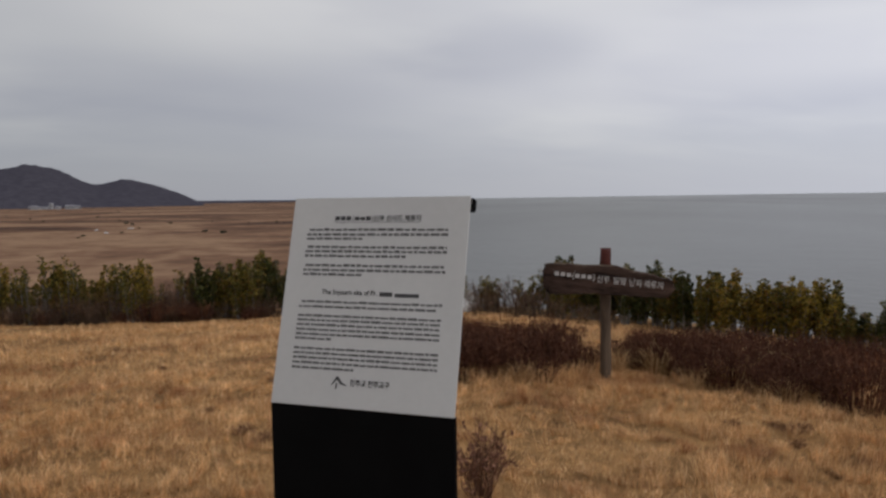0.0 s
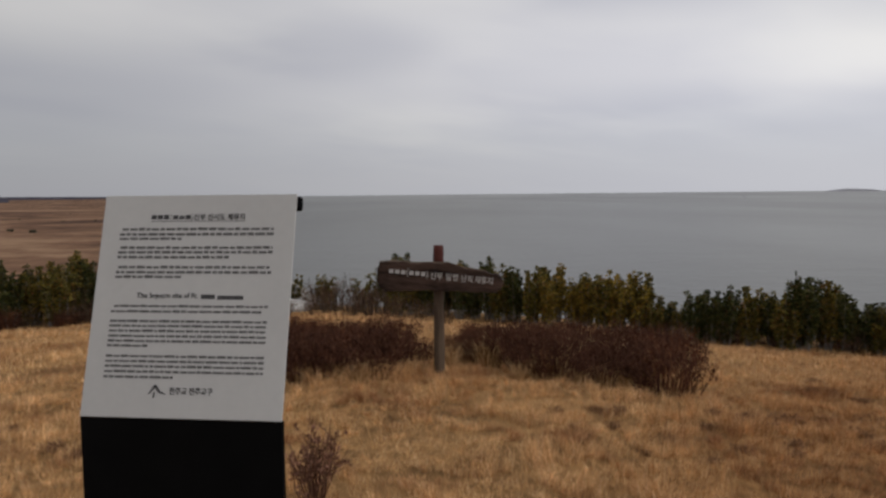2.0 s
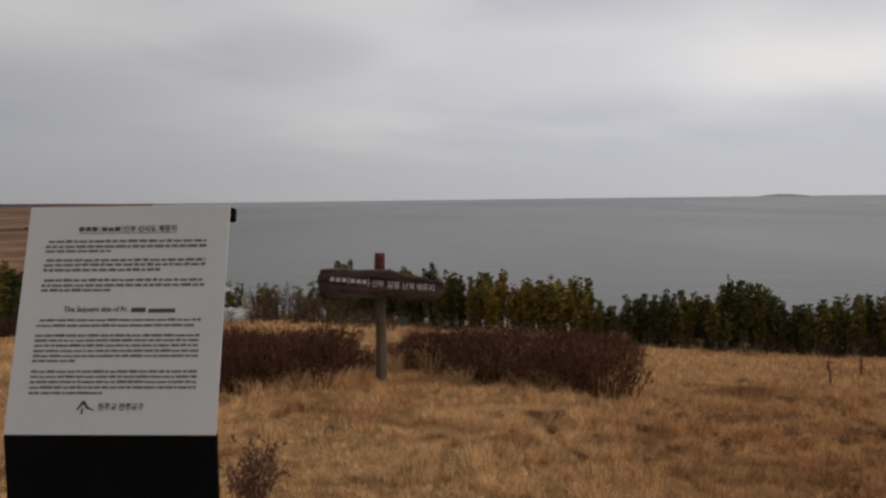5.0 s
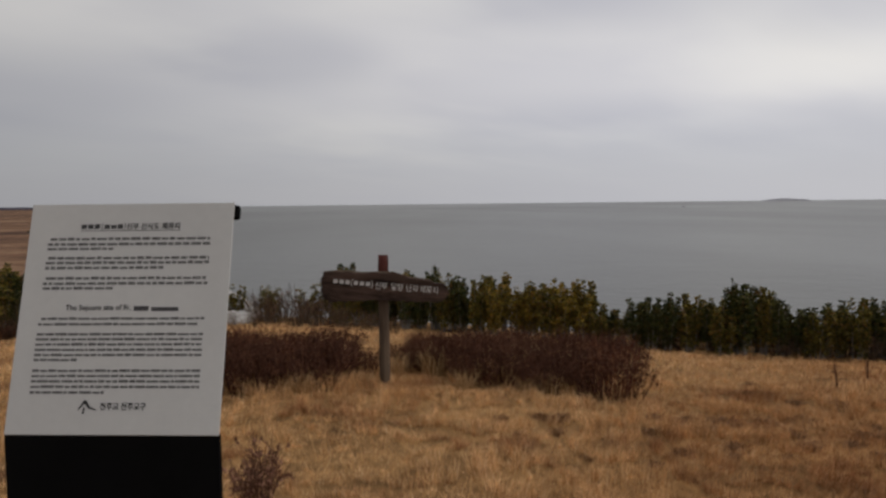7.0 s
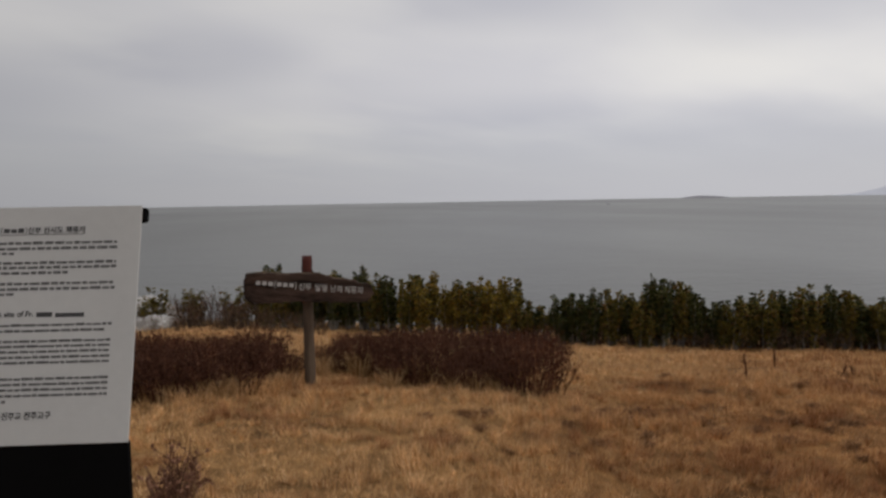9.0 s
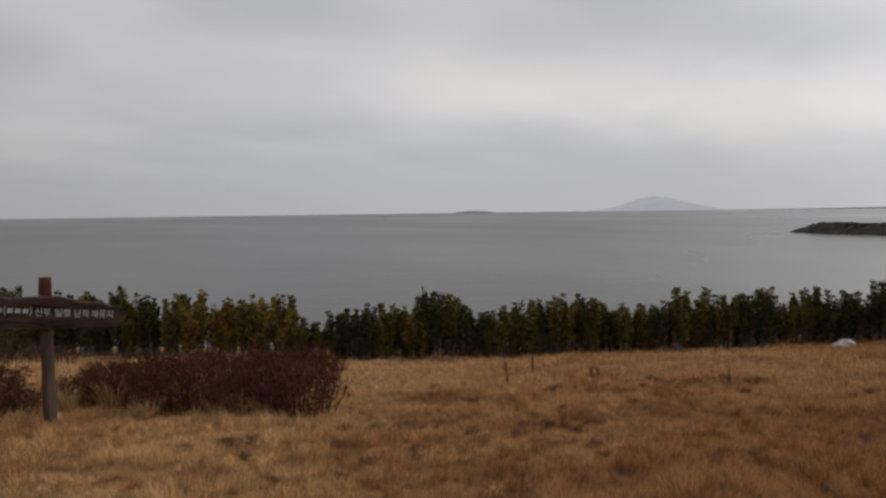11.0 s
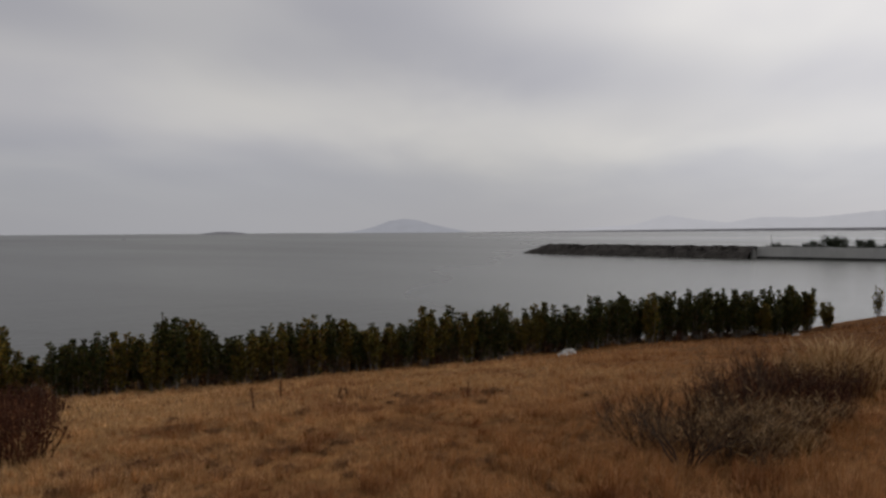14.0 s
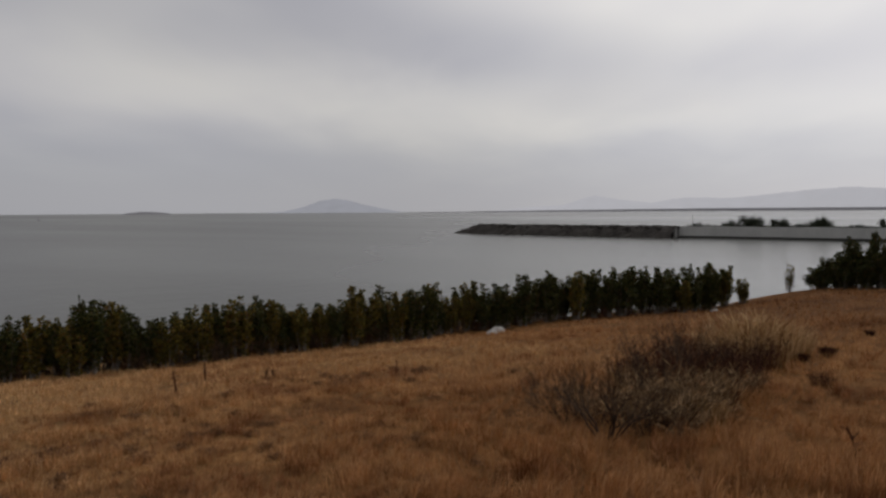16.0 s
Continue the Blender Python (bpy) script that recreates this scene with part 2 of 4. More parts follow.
def plain_material():
    m, n, b = material("reed_plain", 0.95, 0.05)
    p = place(n)
    band = n.noise(n.scaled(p, 0.007, 0.008, 0.01, 25), 1.0, 6, 0.62, 0.8)
    clump = n.noise(n.scaled(p, 0.03, 0.045, 0.1), 1.0, 5, 0.65)
    tuft_ = n.noise(n.scaled(p, 0.11, 0.15, 0.1), 1.0, 4, 0.7)
    v = n.math("ADD", n.math("MULTIPLY", band, 0.55), n.math("ADD", n.math("MULTIPLY", clump, 0.25), n.math("MULTIPLY", tuft_, 0.20)))
    col = n.ramp(v, [(0.39, (0.038, 0.021, 0.015)), (0.46, (0.090, 0.048, 0.030)), (0.515, (0.165, 0.092, 0.055)), (0.57, (0.26, 0.162, 0.098)), (0.65, (0.145, 0.082, 0.048))])
    n.link(col, b.inputs["Base Color"])
    bumped(n, b, clump, 0.6, 1.0)
    return m


def sea_material():
    """Ruffled open sea; the water sheltered by the breakwater lies smoother."""
    m, n, b = material("sea_water", 0.22, 0.42)
    p = place(n)
    b.inputs["IOR"].default_value = 1.33
    streak = n.noise(n.scaled(p, 0.004, 0.0012, 1, 20), 1.0, 4, 0.6)
    sx = n.add("ShaderNodeSeparateXYZ")
    n.link(p, sx.inputs[0])
    far = n.add("ShaderNodeVectorMath", operation="LENGTH")
    n.link(p, far.inputs[0])
    side = n.math("DIVIDE", n.math("SUBTRACT", sx.outputs[0], n.math("MULTIPLY", sx.outputs[1], 0.6)), far.outputs["Value"])
    calm = n.span(n.math("ADD", side, n.math("MULTIPLY", n.math("SUBTRACT", streak, 0.5), 0.3)), 0.0, 0.75, 0.0, 1.0, True)
    n.link(n.mix(streak, (0.040, 0.042, 0.037), (0.060, 0.062, 0.055)), b.inputs["Base Color"])
    rough = n.span(streak, 0.3, 0.7, 0.28, 0.38)
    n.link(n.math("SUBTRACT", rough, n.math("MULTIPLY", calm, 0.12)), b.inputs["Roughness"])
    b.inputs["Specular IOR Level"].default_value = 0.46
    w1 = n.noise(n.scaled(p, 0.5, 0.8, 1, 30), 1.0, 2, 0.5)
    w2 = n.noise(n.scaled(p, 0.06, 0.09, 1, 15), 1.0, 3, 0.5)
    waves = n.math("ADD", w1, n.math("MULTIPLY", w2, 1.5))
    bumped(n, b, n.math("MULTIPLY", waves, n.span(calm, 0.0, 1.0, 1.0, 0.7)), 0.22, 0.4)
    return m


PLAIN = plain_material()
WATER = sea_material()
build_ground()

ring = [(4900 * math.cos(a), 4900 * math.sin(a), SEA) for a in np.linspace(0, math.tau, 97)[:-1]]
tagged(new("sea", mesh_of("sea", ring, [list(range(96))], (WATER,))), "calm grey-green sea under overcast sky", "sea", kind="structure")


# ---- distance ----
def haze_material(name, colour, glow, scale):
    """Very distant land: pale air light put in as emission over forest."""
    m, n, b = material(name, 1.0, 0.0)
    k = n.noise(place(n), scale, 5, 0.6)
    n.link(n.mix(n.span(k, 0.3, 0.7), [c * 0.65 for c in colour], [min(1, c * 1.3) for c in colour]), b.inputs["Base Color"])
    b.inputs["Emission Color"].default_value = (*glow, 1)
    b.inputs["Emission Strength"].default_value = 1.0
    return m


def ridge(name, profile, dist, depth, mat, label, category="hill", seed=0, rough=0.03):
    """A hill range: height over sea from elevation angles at given yaws, rounded off in depth."""
    ys = np.array([q[0] for q in profile], float)
    es = np.array([q[1] for q in profile], float)
    order = np.argsort(ys)
    n, k = 90, 15
    yy = np.linspace(ys.min(), ys.max(), n)
    top = np.interp(yy, ys[order], es[order])
    top = np.convolve(np.pad(top, 2, mode="edge"), [0.1, 0.2, 0.4, 0.2, 0.1], "valid")
    rng = np.random.RandomState(seed)
    vs, fs = [], []
    for i in range(n):
        h = dist * math.tan(radians(top[i])) + 12.0
        for j in range(k):
            u = j / (k - 1) * 2 - 1
            prof = max(0.0, 1 - abs(u) ** 1.6)
            r = dist + u * depth
            hh = h * prof * (1 + rough * (rng.rand() - 0.5) * (0.4 + prof)) - 1.0
            vs.append((-math.sin(radians(yy[i])) * r, math.cos(radians(yy[i])) * r, SEA + hh))
    for i in range(n - 1):
        for j in range(k - 1):
            a = i * k + j
            fs.append((a, a + 1, a + k + 1, a + k))
    me = mesh_of(name, vs, fs, (mat,), shade=True)
    return tagged(new(name, me), label, category, kind="structure")


# faint bluish glow on hill and shore stands for the air before them
HAZY_WOODS = haze_material("wooded_hill", (0.036, 0.033, 0.036), (0.017, 0.017, 0.026), 0.06)
# islands, mountains and seawall: haze painted as an even glow
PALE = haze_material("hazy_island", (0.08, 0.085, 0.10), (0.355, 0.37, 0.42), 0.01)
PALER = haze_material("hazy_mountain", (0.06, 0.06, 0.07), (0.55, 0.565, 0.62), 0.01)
DARKLINE = haze_material("far_dark_haze", (0.10, 0.10, 0.11), (0.10, 0.10, 0.11), 0.02)

ridge("wooded_hill", [(52, 0.2), (47, 1.3), (44, 2.0), (42.5, 2.25), (40.9, 2.66), (39.2, 2.32), (37, 1.22), (36.2, 1.3), (34.9, 1.7), (32.4, 1.0), (31, 0.45), (29.7, -0.2)], 2300, 500, HAZY_WOODS,
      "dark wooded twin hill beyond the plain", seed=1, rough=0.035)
ridge("far_shore", [(60, 0.05), (29.5, 0.02), (22, -0.05), (14, -0.2)], 3300, 120, HAZY_WOODS, "low dark line of far shore", "shore", 2)
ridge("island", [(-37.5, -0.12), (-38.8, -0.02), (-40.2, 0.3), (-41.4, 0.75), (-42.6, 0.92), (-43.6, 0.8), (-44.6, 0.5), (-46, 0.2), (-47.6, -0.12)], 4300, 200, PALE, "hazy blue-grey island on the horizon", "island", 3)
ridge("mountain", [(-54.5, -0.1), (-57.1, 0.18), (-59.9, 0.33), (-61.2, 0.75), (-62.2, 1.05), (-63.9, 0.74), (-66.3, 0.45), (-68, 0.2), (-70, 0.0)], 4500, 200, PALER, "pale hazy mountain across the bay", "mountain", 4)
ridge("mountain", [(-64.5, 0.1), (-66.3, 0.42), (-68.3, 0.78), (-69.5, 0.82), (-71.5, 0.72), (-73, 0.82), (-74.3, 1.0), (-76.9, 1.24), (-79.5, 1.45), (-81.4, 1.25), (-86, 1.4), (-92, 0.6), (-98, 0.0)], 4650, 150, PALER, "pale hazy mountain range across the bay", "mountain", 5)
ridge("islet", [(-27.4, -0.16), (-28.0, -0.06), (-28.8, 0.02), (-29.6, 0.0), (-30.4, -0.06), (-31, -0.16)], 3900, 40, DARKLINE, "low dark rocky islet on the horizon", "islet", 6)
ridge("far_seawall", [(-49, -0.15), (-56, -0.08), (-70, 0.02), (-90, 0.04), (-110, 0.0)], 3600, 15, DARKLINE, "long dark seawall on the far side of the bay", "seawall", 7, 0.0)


# ---- geometry soups ----
class Soup:
    """Gathers tubes and leaves and makes one mesh of them."""

    def __init__(self):
        self.v, self.f, self.n = [], [], 0

    def add(self, verts, faces):
        self.v.extend(verts)
        self.f.extend([tuple(i + self.n for i in q) for q in faces])
        self.n += len(verts)

    def tube(self, pts, r0, r1, sides=4):
        pts = [Vector(p) for p in pts]
        vs, fs = [], []
        m = len(pts)
        for k, p in enumerate(pts):
            d = (pts[min(k + 1, m - 1)] - pts[max(k - 1, 0)]).normalized()
            a = d.orthogonal().normalized()
            b = d.cross(a)
            r = r0 + (r1 - r0) * k / (m - 1)
            for s in range(sides):
                w = math.tau * s / sides
                vs.append(p + a * (r * math.cos(w)) + b * (r * math.sin(w)))
        for k in range(m - 1):
            for s in range(sides):
                t = (s + 1) % sides
                fs.append((k * sides + s, k * sides + t, (k + 1) * sides + t, (k + 1) * sides + s))
        fs.append(tuple(range((m - 1) * sides, m * sides)))
        self.add(vs, fs)

    def leaf(self, p, d, length, width, rng, fold=0.35):
        d = d.normalized()
        side = d.cross(Vector((rng.uniform(-1, 1), rng.uniform(-1, 1), rng.uniform(-1, 1)))).normalized()
        up = d.cross(side)
        mid = p + d * (length * 0.5)
        drop = up * (width * fold)
        self.add([p, mid + side * (width / 2) + drop, p + d * length, mid - side * (width / 2) + drop], [(0, 1, 2), (0, 2, 3)])

    def mesh(self, name, mat, shade=False):
        return mesh_of(name, self.v, self.f, (mat,), shade=shade)


def rvec(rng, up=0.0):
    return Vector((rng.uniform(-1, 1), rng.uniform(-1, 1), rng.uniform(-1, 1) + up))


BARK = mottled("pale_bark", (0.07, 0.06, 0.052), (0.27, 0.25, 0.225), 20, 0.9, 0.1, 5, 0.4, 0.003, (1, 1, 0.3), False)
LEAF_DARK = varied("dark_evergreen_leaf", [(0, (0.020, 0.025, 0.009)), (0.5, (0.046, 0.053, 0.015)), (0.8, (0.10, 0.096, 0.024)), (1, (0.10, 0.050, 0.020))], 0.6, 0.13, translucent=0.15)
LEAF_OLIVE = varied("olive_evergreen_leaf", [(0, (0.036, 0.038, 0.011)), (0.45, (0.105, 0.090, 0.020)), (0.8, (0.21, 0.155, 0.030)), (1, (0.20, 0.09, 0.032))], 0.6, 0.13, translucent=0.18)
LEAF_YELLOW = varied("yellowing_evergreen_leaf", [(0, (0.06, 0.055, 0.013)), (0.4, (0.150, 0.108, 0.022)), (0.8, (0.31, 0.212, 0.032)), (1, (0.25, 0.11, 0.032))], 0.6, 0.13, translucent=0.18)
TWIG_RED = varied("red_brown_twig", [(0, (0.034, 0.014, 0.009)), (0.6, (0.074, 0.031, 0.020)), (1, (0.15, 0.072, 0.042))], 0.85, 0.08, patch=(2.6, (2.0, 1.9, 1.6), 0.54, 0.68))
LEAF_RED = varied("withered_red_leaf", [(0, (0.032, 0.013, 0.008)), (0.6, (0.07, 0.028, 0.017)), (0.9, (0.10, 0.043, 0.025)), (1, (0.18, 0.09, 0.045))], 0.85, 0.06, patch=(2.6, (1.8, 1.6, 1.3), 0.54, 0.68), translucent=0.1)
TWIG_GREY = varied("bare_grey_twig", [(0, (0.034, 0.022, 0.016)), (0.6, (0.078, 0.052, 0.037)), (1, (0.15, 0.105, 0.072))], 0.85, 0.08)
TALL_STRAW = varied("tall_pale_straw", [(0, (0.20, 0.105, 0.045)), (0.5, (0.42, 0.255, 0.115)), (1, (0.68, 0.48, 0.26))], 0.75, 0.15, translucent=0.2)
ROCK = mottled("pale_granite", (0.26, 0.245, 0.23), (0.52, 0.50, 0.475), 3.0, 0.9, 0.2, 9, 0.6, 0.02)


# ---- hedge of evergreen shrubs ----
def evergreen(name, seed, leaf, fill=1.0, stems=12, spread=0.14):
    """Upright evergreen shrub one metre tall: knobbly shoots of leaf rosettes on bare pale stems."""
    rng = random.Random(seed)
    wood, crown = Soup(), Soup()

    def rosette(p, size, count):
        turn = rng.uniform(0, math.tau)
        for k in range(count):
            a = turn + math.tau * k / count + rng.uniform(-0.4, 0.4)
            d = Vector((math.cos(a), math.sin(a), rng.uniform(-0.25, 1.1)))
            q = p + Vector((rng.gauss(0, 0.012), rng.gauss(0, 0.012), rng.gauss(0, 0.014)))
            crown.leaf(q, d, size * rng.uniform(0.8, 1.25), size * rng.uniform(0.48, 0.66), rng)

    def shoot(base, tip, r, low):
        mid = base.lerp(tip, 0.5) + Vector((rng.uniform(-0.02, 0.02), rng.uniform(-0.02, 0.02), 0))
        wood.tube([base, mid, tip], r, 0.003, 5 if r > 0.006 else 3)
        step = 0.045 / max(0.1, (tip - base).length)
        u = low + rng.uniform(0, step)
        while u < 1.0:
            if rng.random() < fill * (0.55 + 0.45 * (u - low) / (1 - low)):
                p = base.lerp(mid, u * 2) if u < 0.5 else mid.lerp(tip, u * 2 - 1)
                rosette(p, rng.uniform(0.058, 0.085), 7)
            u += step * rng.uniform(0.7, 1.3)
        rosette(tip, 0.058, 8)
        return mid

    for k in range(stems):
        a, q = rng.uniform(0, math.tau), rng.uniform(0.02, 0.11)
        base = Vector((q * math.cos(a), q * math.sin(a), -0.06))
        h = 1.0 if k == 0 else rng.uniform(0.86, 0.97) if k < 4 else rng.uniform(0.45, 0.84)
        out = rng.uniform(0.15, 1.0) * spread
        tip = Vector((base.x + out * math.cos(a), base.y + out * math.sin(a), h))
        mid = shoot(base, tip, 0.011, rng.uniform(0.12, 0.34))
        for s in range(3):
            p = base.lerp(mid, rng.uniform(0.45, 1.0)) if s < 2 else mid.lerp(tip, rng.uniform(0.0, 0.3))
            e = p + Vector((rng.uniform(-0.09, 0.09), rng.uniform(-0.09, 0.09), rng.uniform(0.14, 0.26)))
            e.z = min(e.z, 0.82)
            shoot(p, e, 0.005, 0.35)
    ob = thing(name)
    part("stemwork", wood.mesh("stemwork", BARK), None, ob, "bare pale stems")
    part("foliage", crown.mesh("foliage", leaf), None, ob, "clustered leathery leaves")
    return ob


# yaw and height of the hedge's uneven outline
HEDGE = [(46, 1.1), (42.1, 1.13), (39.5, 1.17), (36.7, 1.05), (34.1, 1.12), (32.8, 0.80), (31.0, 1.16), (28.3, 0.95), (25.4, 1.13), (23.8, 0.88), (16, 0.8), (9, 0.62), (5, 0.7),
         (4.4, 1.2), (1.6, 1.22), (0.8, 0.9), (-2, 1.0), (-6.1, 1.04), (-9.5, 0.92), (-12.1, 0.89), (-15.5, 0.88), (-17.6, 0.62), (-18.8, 0.62), (-20.2, 0.9), (-22.3, 0.9), (-23.9, 0.68), (-25.2, 0.92), (-26.0, 0.92),
         (-26.8, 0.9), (-30.1, 0.88), (-31.7, 0.7), (-34.2, 0.88), (-37.7, 0.93), (-40.6, 0.66), (-44.5, 0.91), (-49.3, 0.85), (-54.9, 0.82), (-60.1, 0.92), (-64.3, 0.92), (-71.6, 0.92), (-72.4, 0.6)]
hy = [q[0] for q in HEDGE][::-1]
hh = [q[1] for q in HEDGE][::-1]

kinds = {}
LABELS = {"dark": "dark green upright evergreen shrub in a ragged hedge", "olive": "olive green upright evergreen shrub in a ragged hedge",
          "yellow": "yellowing green evergreen shrub in a ragged hedge", "thin": "sparse evergreen shrub with bare pale stems"}
for kind, leaf, fill in (("dark", LEAF_DARK, 1.0), ("olive", LEAF_OLIVE, 0.95), ("yellow", LEAF_YELLOW, 0.9), ("thin", LEAF_OLIVE, 0.22)):
    kinds[kind] = [evergreen("evergreen_shrub", 10 + s + 31 * len(kinds), leaf, fill) for s in range(6)]

rng = random.Random(4)
used = {k: 0 for k in kinds}
yaw = 45.5
while yaw > -72.6:
    d = float(edge(yaw))
    for row in range(2):
        w = yaw + rng.uniform(-0.5, 0.5) * 0.7 - row * 0.55
        if 3.6 < w < 13 or 31.3 < w < 33.0 or -18.5 < w < -17.5 or -40.8 < w < -40.4:
            kind = "thin"
        elif w > 31 or -17 < w < -6.5:
            kind = rng.choice(["yellow", "yellow", "olive"] if w < 0 else ["yellow", "yellow", "olive", "thin", "thin"])
        elif -36 < w < -17 or w < -57:
            kind = rng.choice(["dark", "dark", "olive"])
        else:
            kind = rng.choice(["olive", "dark", "olive", "dark", "thin"] if w > 20 else ["olive", "dark", "dark"])
        h = float(np.interp(w, hy, hh)) * rng.choice([0.82, 0.92, 1.0, 1.07, 1.17])
        if kind == "thin" and (row or (4.2 < w < 13 and rng.random() < 0.6) or 31.3 < w < 33.0):
            continue
        s = h * 0.97
        at = spot(w, d + 0.35 + row * 0.4 + rng.uniform(-0.15, 0.15))
        n = used[kind]
        used[kind] += 1
        m = Matrix.Translation(at) @ Matrix.Rotation(rng.uniform(0, 6.28), 4, "Z")
        src = kinds[kind][n % 6]
        wide = rng.uniform(0.85, 1.1) * (0.75 + 0.25 * s)
        if n < 6:
            ob = src
            ob.matrix_basis = m @ Matrix.Diagonal((wide, wide, s, 1))
        else:
            ob = copy_thing(src, m)
            ob.scale = (wide, wide, s)
        tagged(ob, LABELS[kind], "shrub", "hedge shrubs")
    yaw -= 0.285 / d * 57.3 * (0.9 if yaw > 3.6 or yaw < -18 else 1.0)

for kind in kinds:
    for ob in kinds[kind][used[kind]:]:
        for o in (*ob.children_recursive, ob):
            bpy.data.objects.remove(o)
    kinds[kind] = kinds[kind][:used[kind]]

tall_one = copy_thing(kinds["dark"][1], Matrix.Translation(spot(-26.25, 12.2)))
tall_one.scale = (0.32, 0.32, 1.14)
tagged(tall_one, "slender dark evergreen shrub rising over the hedge", "shrub", "hedge shrubs")

# taller shrubs past the gap in the hedge, behind the grassy mound
for w, r, s, kind in ((-76.0, 21.5, 0.75, "thin"), (-77.6, 21.4, 0.55, "dark"), (-78.2, 21.6, 0.8, "dark"), (-78.9, 21.5, 0.95, "dark"), (-79.5, 21.8, 1.15, "dark"), (-80.1, 21.6, 1.25, "dark"),
                      (-80.7, 21.9, 1.3, "dark"), (-81.3, 21.7, 1.35, "dark"), (-82.0, 21.9, 1.4, "dark"), (-82.8, 22.0, 1.4, "dark"), (-83.6, 22.2, 1.4, "dark"), (-84.6, 22.4, 1.4, "dark")):
    ob = copy_thing(kinds[kind][int(s * 20) % len(kinds[kind])], Matrix.Translation(spot(w, r)) @ Matrix.Rotation(w * 3, 4, "Z"))
    ob.scale = (1.15 if kind == "dark" else 0.6, 1.15 if kind == "dark" else 0.6, s)
    tagged(ob, LABELS[kind], "shrub", "hedge shrubs")
    if kind == "dark":
        ob = copy_thing(kinds[kind][int(s * 30) % len(kinds[kind])], Matrix.Translation(spot(w - 0.25, r - 0.3)) @ Matrix.Rotation(w * 5, 4, "Z"))
        ob.scale = (1.15, 1.15, s * 0.62)
        tagged(ob, LABELS[kind], "shrub", "hedge shrubs")


# ---- low red-brown bushes round the signpost ----
def brush(name, seed, twigs=150, size=0.36, tall=0.44, twig_mat=None, leaf_mat=None, leaves=1150, spread=1.0, foot=0.8, blade=(0.018, 0.04, 0.011, 0.02)):
    """Dense winter bush of fine upright twigs with withered leaves."""
    rng = random.Random(seed)
    wood, crown = Soup(), Soup()
    for k in range(twigs):
        a, q = rng.uniform(0, math.tau), size * math.sqrt(rng.random())
        base = Vector((foot * q * math.cos(a), foot * q * math.sin(a), -0.03))
        h = tall * rng.uniform(0.6, 1.0) * (1 - 0.25 * (q / size) ** 2)
        tip = Vector((q * 1.15 * spread * math.cos(a), q * 1.15 * spread * math.sin(a), h)) + rvec(rng) * (0.14 * tall)
        mid = base.lerp(tip, 0.5) + rvec(rng) * (0.09 * tall)
        wood.tube([base, mid, tip], 0.0042, 0.0016, 3)
        for s in range(3):
            p = mid.lerp(tip, rng.uniform(0, 0.8))
            e = p + Vector((rng.uniform(-0.11, 0.11), rng.uniform(-0.11, 0.11), rng.uniform(-0.02, 0.12)))
            e.z = min(e.z, tall * 1.02)
            wood.tube([p, e], 0.0022, 0.0010, 3)
            for l in range(max(0, leaves // (twigs * 3) + (rng.random() < (leaves % (twigs * 3)) / (twigs * 3)))):
                crown.leaf(p.lerp(e, rng.random()), rvec(rng, 0.3), rng.uniform(*blade[:2]), rng.uniform(*blade[2:]), rng)
    ob = thing(name)
    part("twig_mass", wood.mesh("twig_mass", twig_mat or TWIG_RED), None, ob)
    if crown.n:
        part("foliage", crown.mesh("foliage", leaf_mat or LEAF_RED), None, ob)
    return ob


bushes = [brush("winter_bush", 200 + k) for k in range(4)]
rng = random.Random(8)
n = 0
for row, (r, y0, y1) in enumerate(((6.4, 15, -18.0), (6.95, 15, -18.7), (7.5, 15.5, -19.1), (8.1, 15, -19.5), (8.7, -3.5, -17.6))):
    w = y0
    while w > y1:
        near_post = (row == 0 and -4.2 < w < 1.4) or (row > 1 and -2.5 < w < 3.5)
        if not near_post:
            rr = r + rng.uniform(-0.12, 0.12) - (0.22 if w > 0 else 0.1 if w < -12 else -0.1)
            m = Matrix.Translation(spot(w, rr)) @ Matrix.Rotation(rng.uniform(0, 6.28), 4, "Z")
            k = rng.uniform(0.78, 1.14) * (1.12 if w > 9 and row > 1 else 0.84 if w > 3 and row > 1 else 0.8 if w < -2 and row > 1 else 0.9 if w < -2 and row == 1 else 1.0) * (0.85 if -4 < w < 3.5 else 1)
            if n < 4:
                ob = bushes[n]
                ob.matrix_basis = m @ Matrix.Scale(k, 4)
            else:
                ob = copy_thing(bushes[n % 4], m)
                ob.scale = (k, k, k * rng.uniform(0.9, 1.08))
            tagged(ob, "low dense red-brown leafless winter bush", "bush", "red-brown bushes")
            n += 1
        w -= 0.52 / r * 57.3


# ---- signs ----
def box(sx, sy, sz, at=(0, 0, 0), bevel=0.0):
    bm = bmesh.new()
    bmesh.ops.create_cube(bm, size=1, matrix=Matrix.Translation(at) @ Matrix.Diagonal((sx, sy, sz, 1)))
    if bevel:
        bmesh.ops.bevel(bm, geom=bm.edges[:], offset=bevel, segments=2, affect="EDGES", profile=0.5)
    return bm


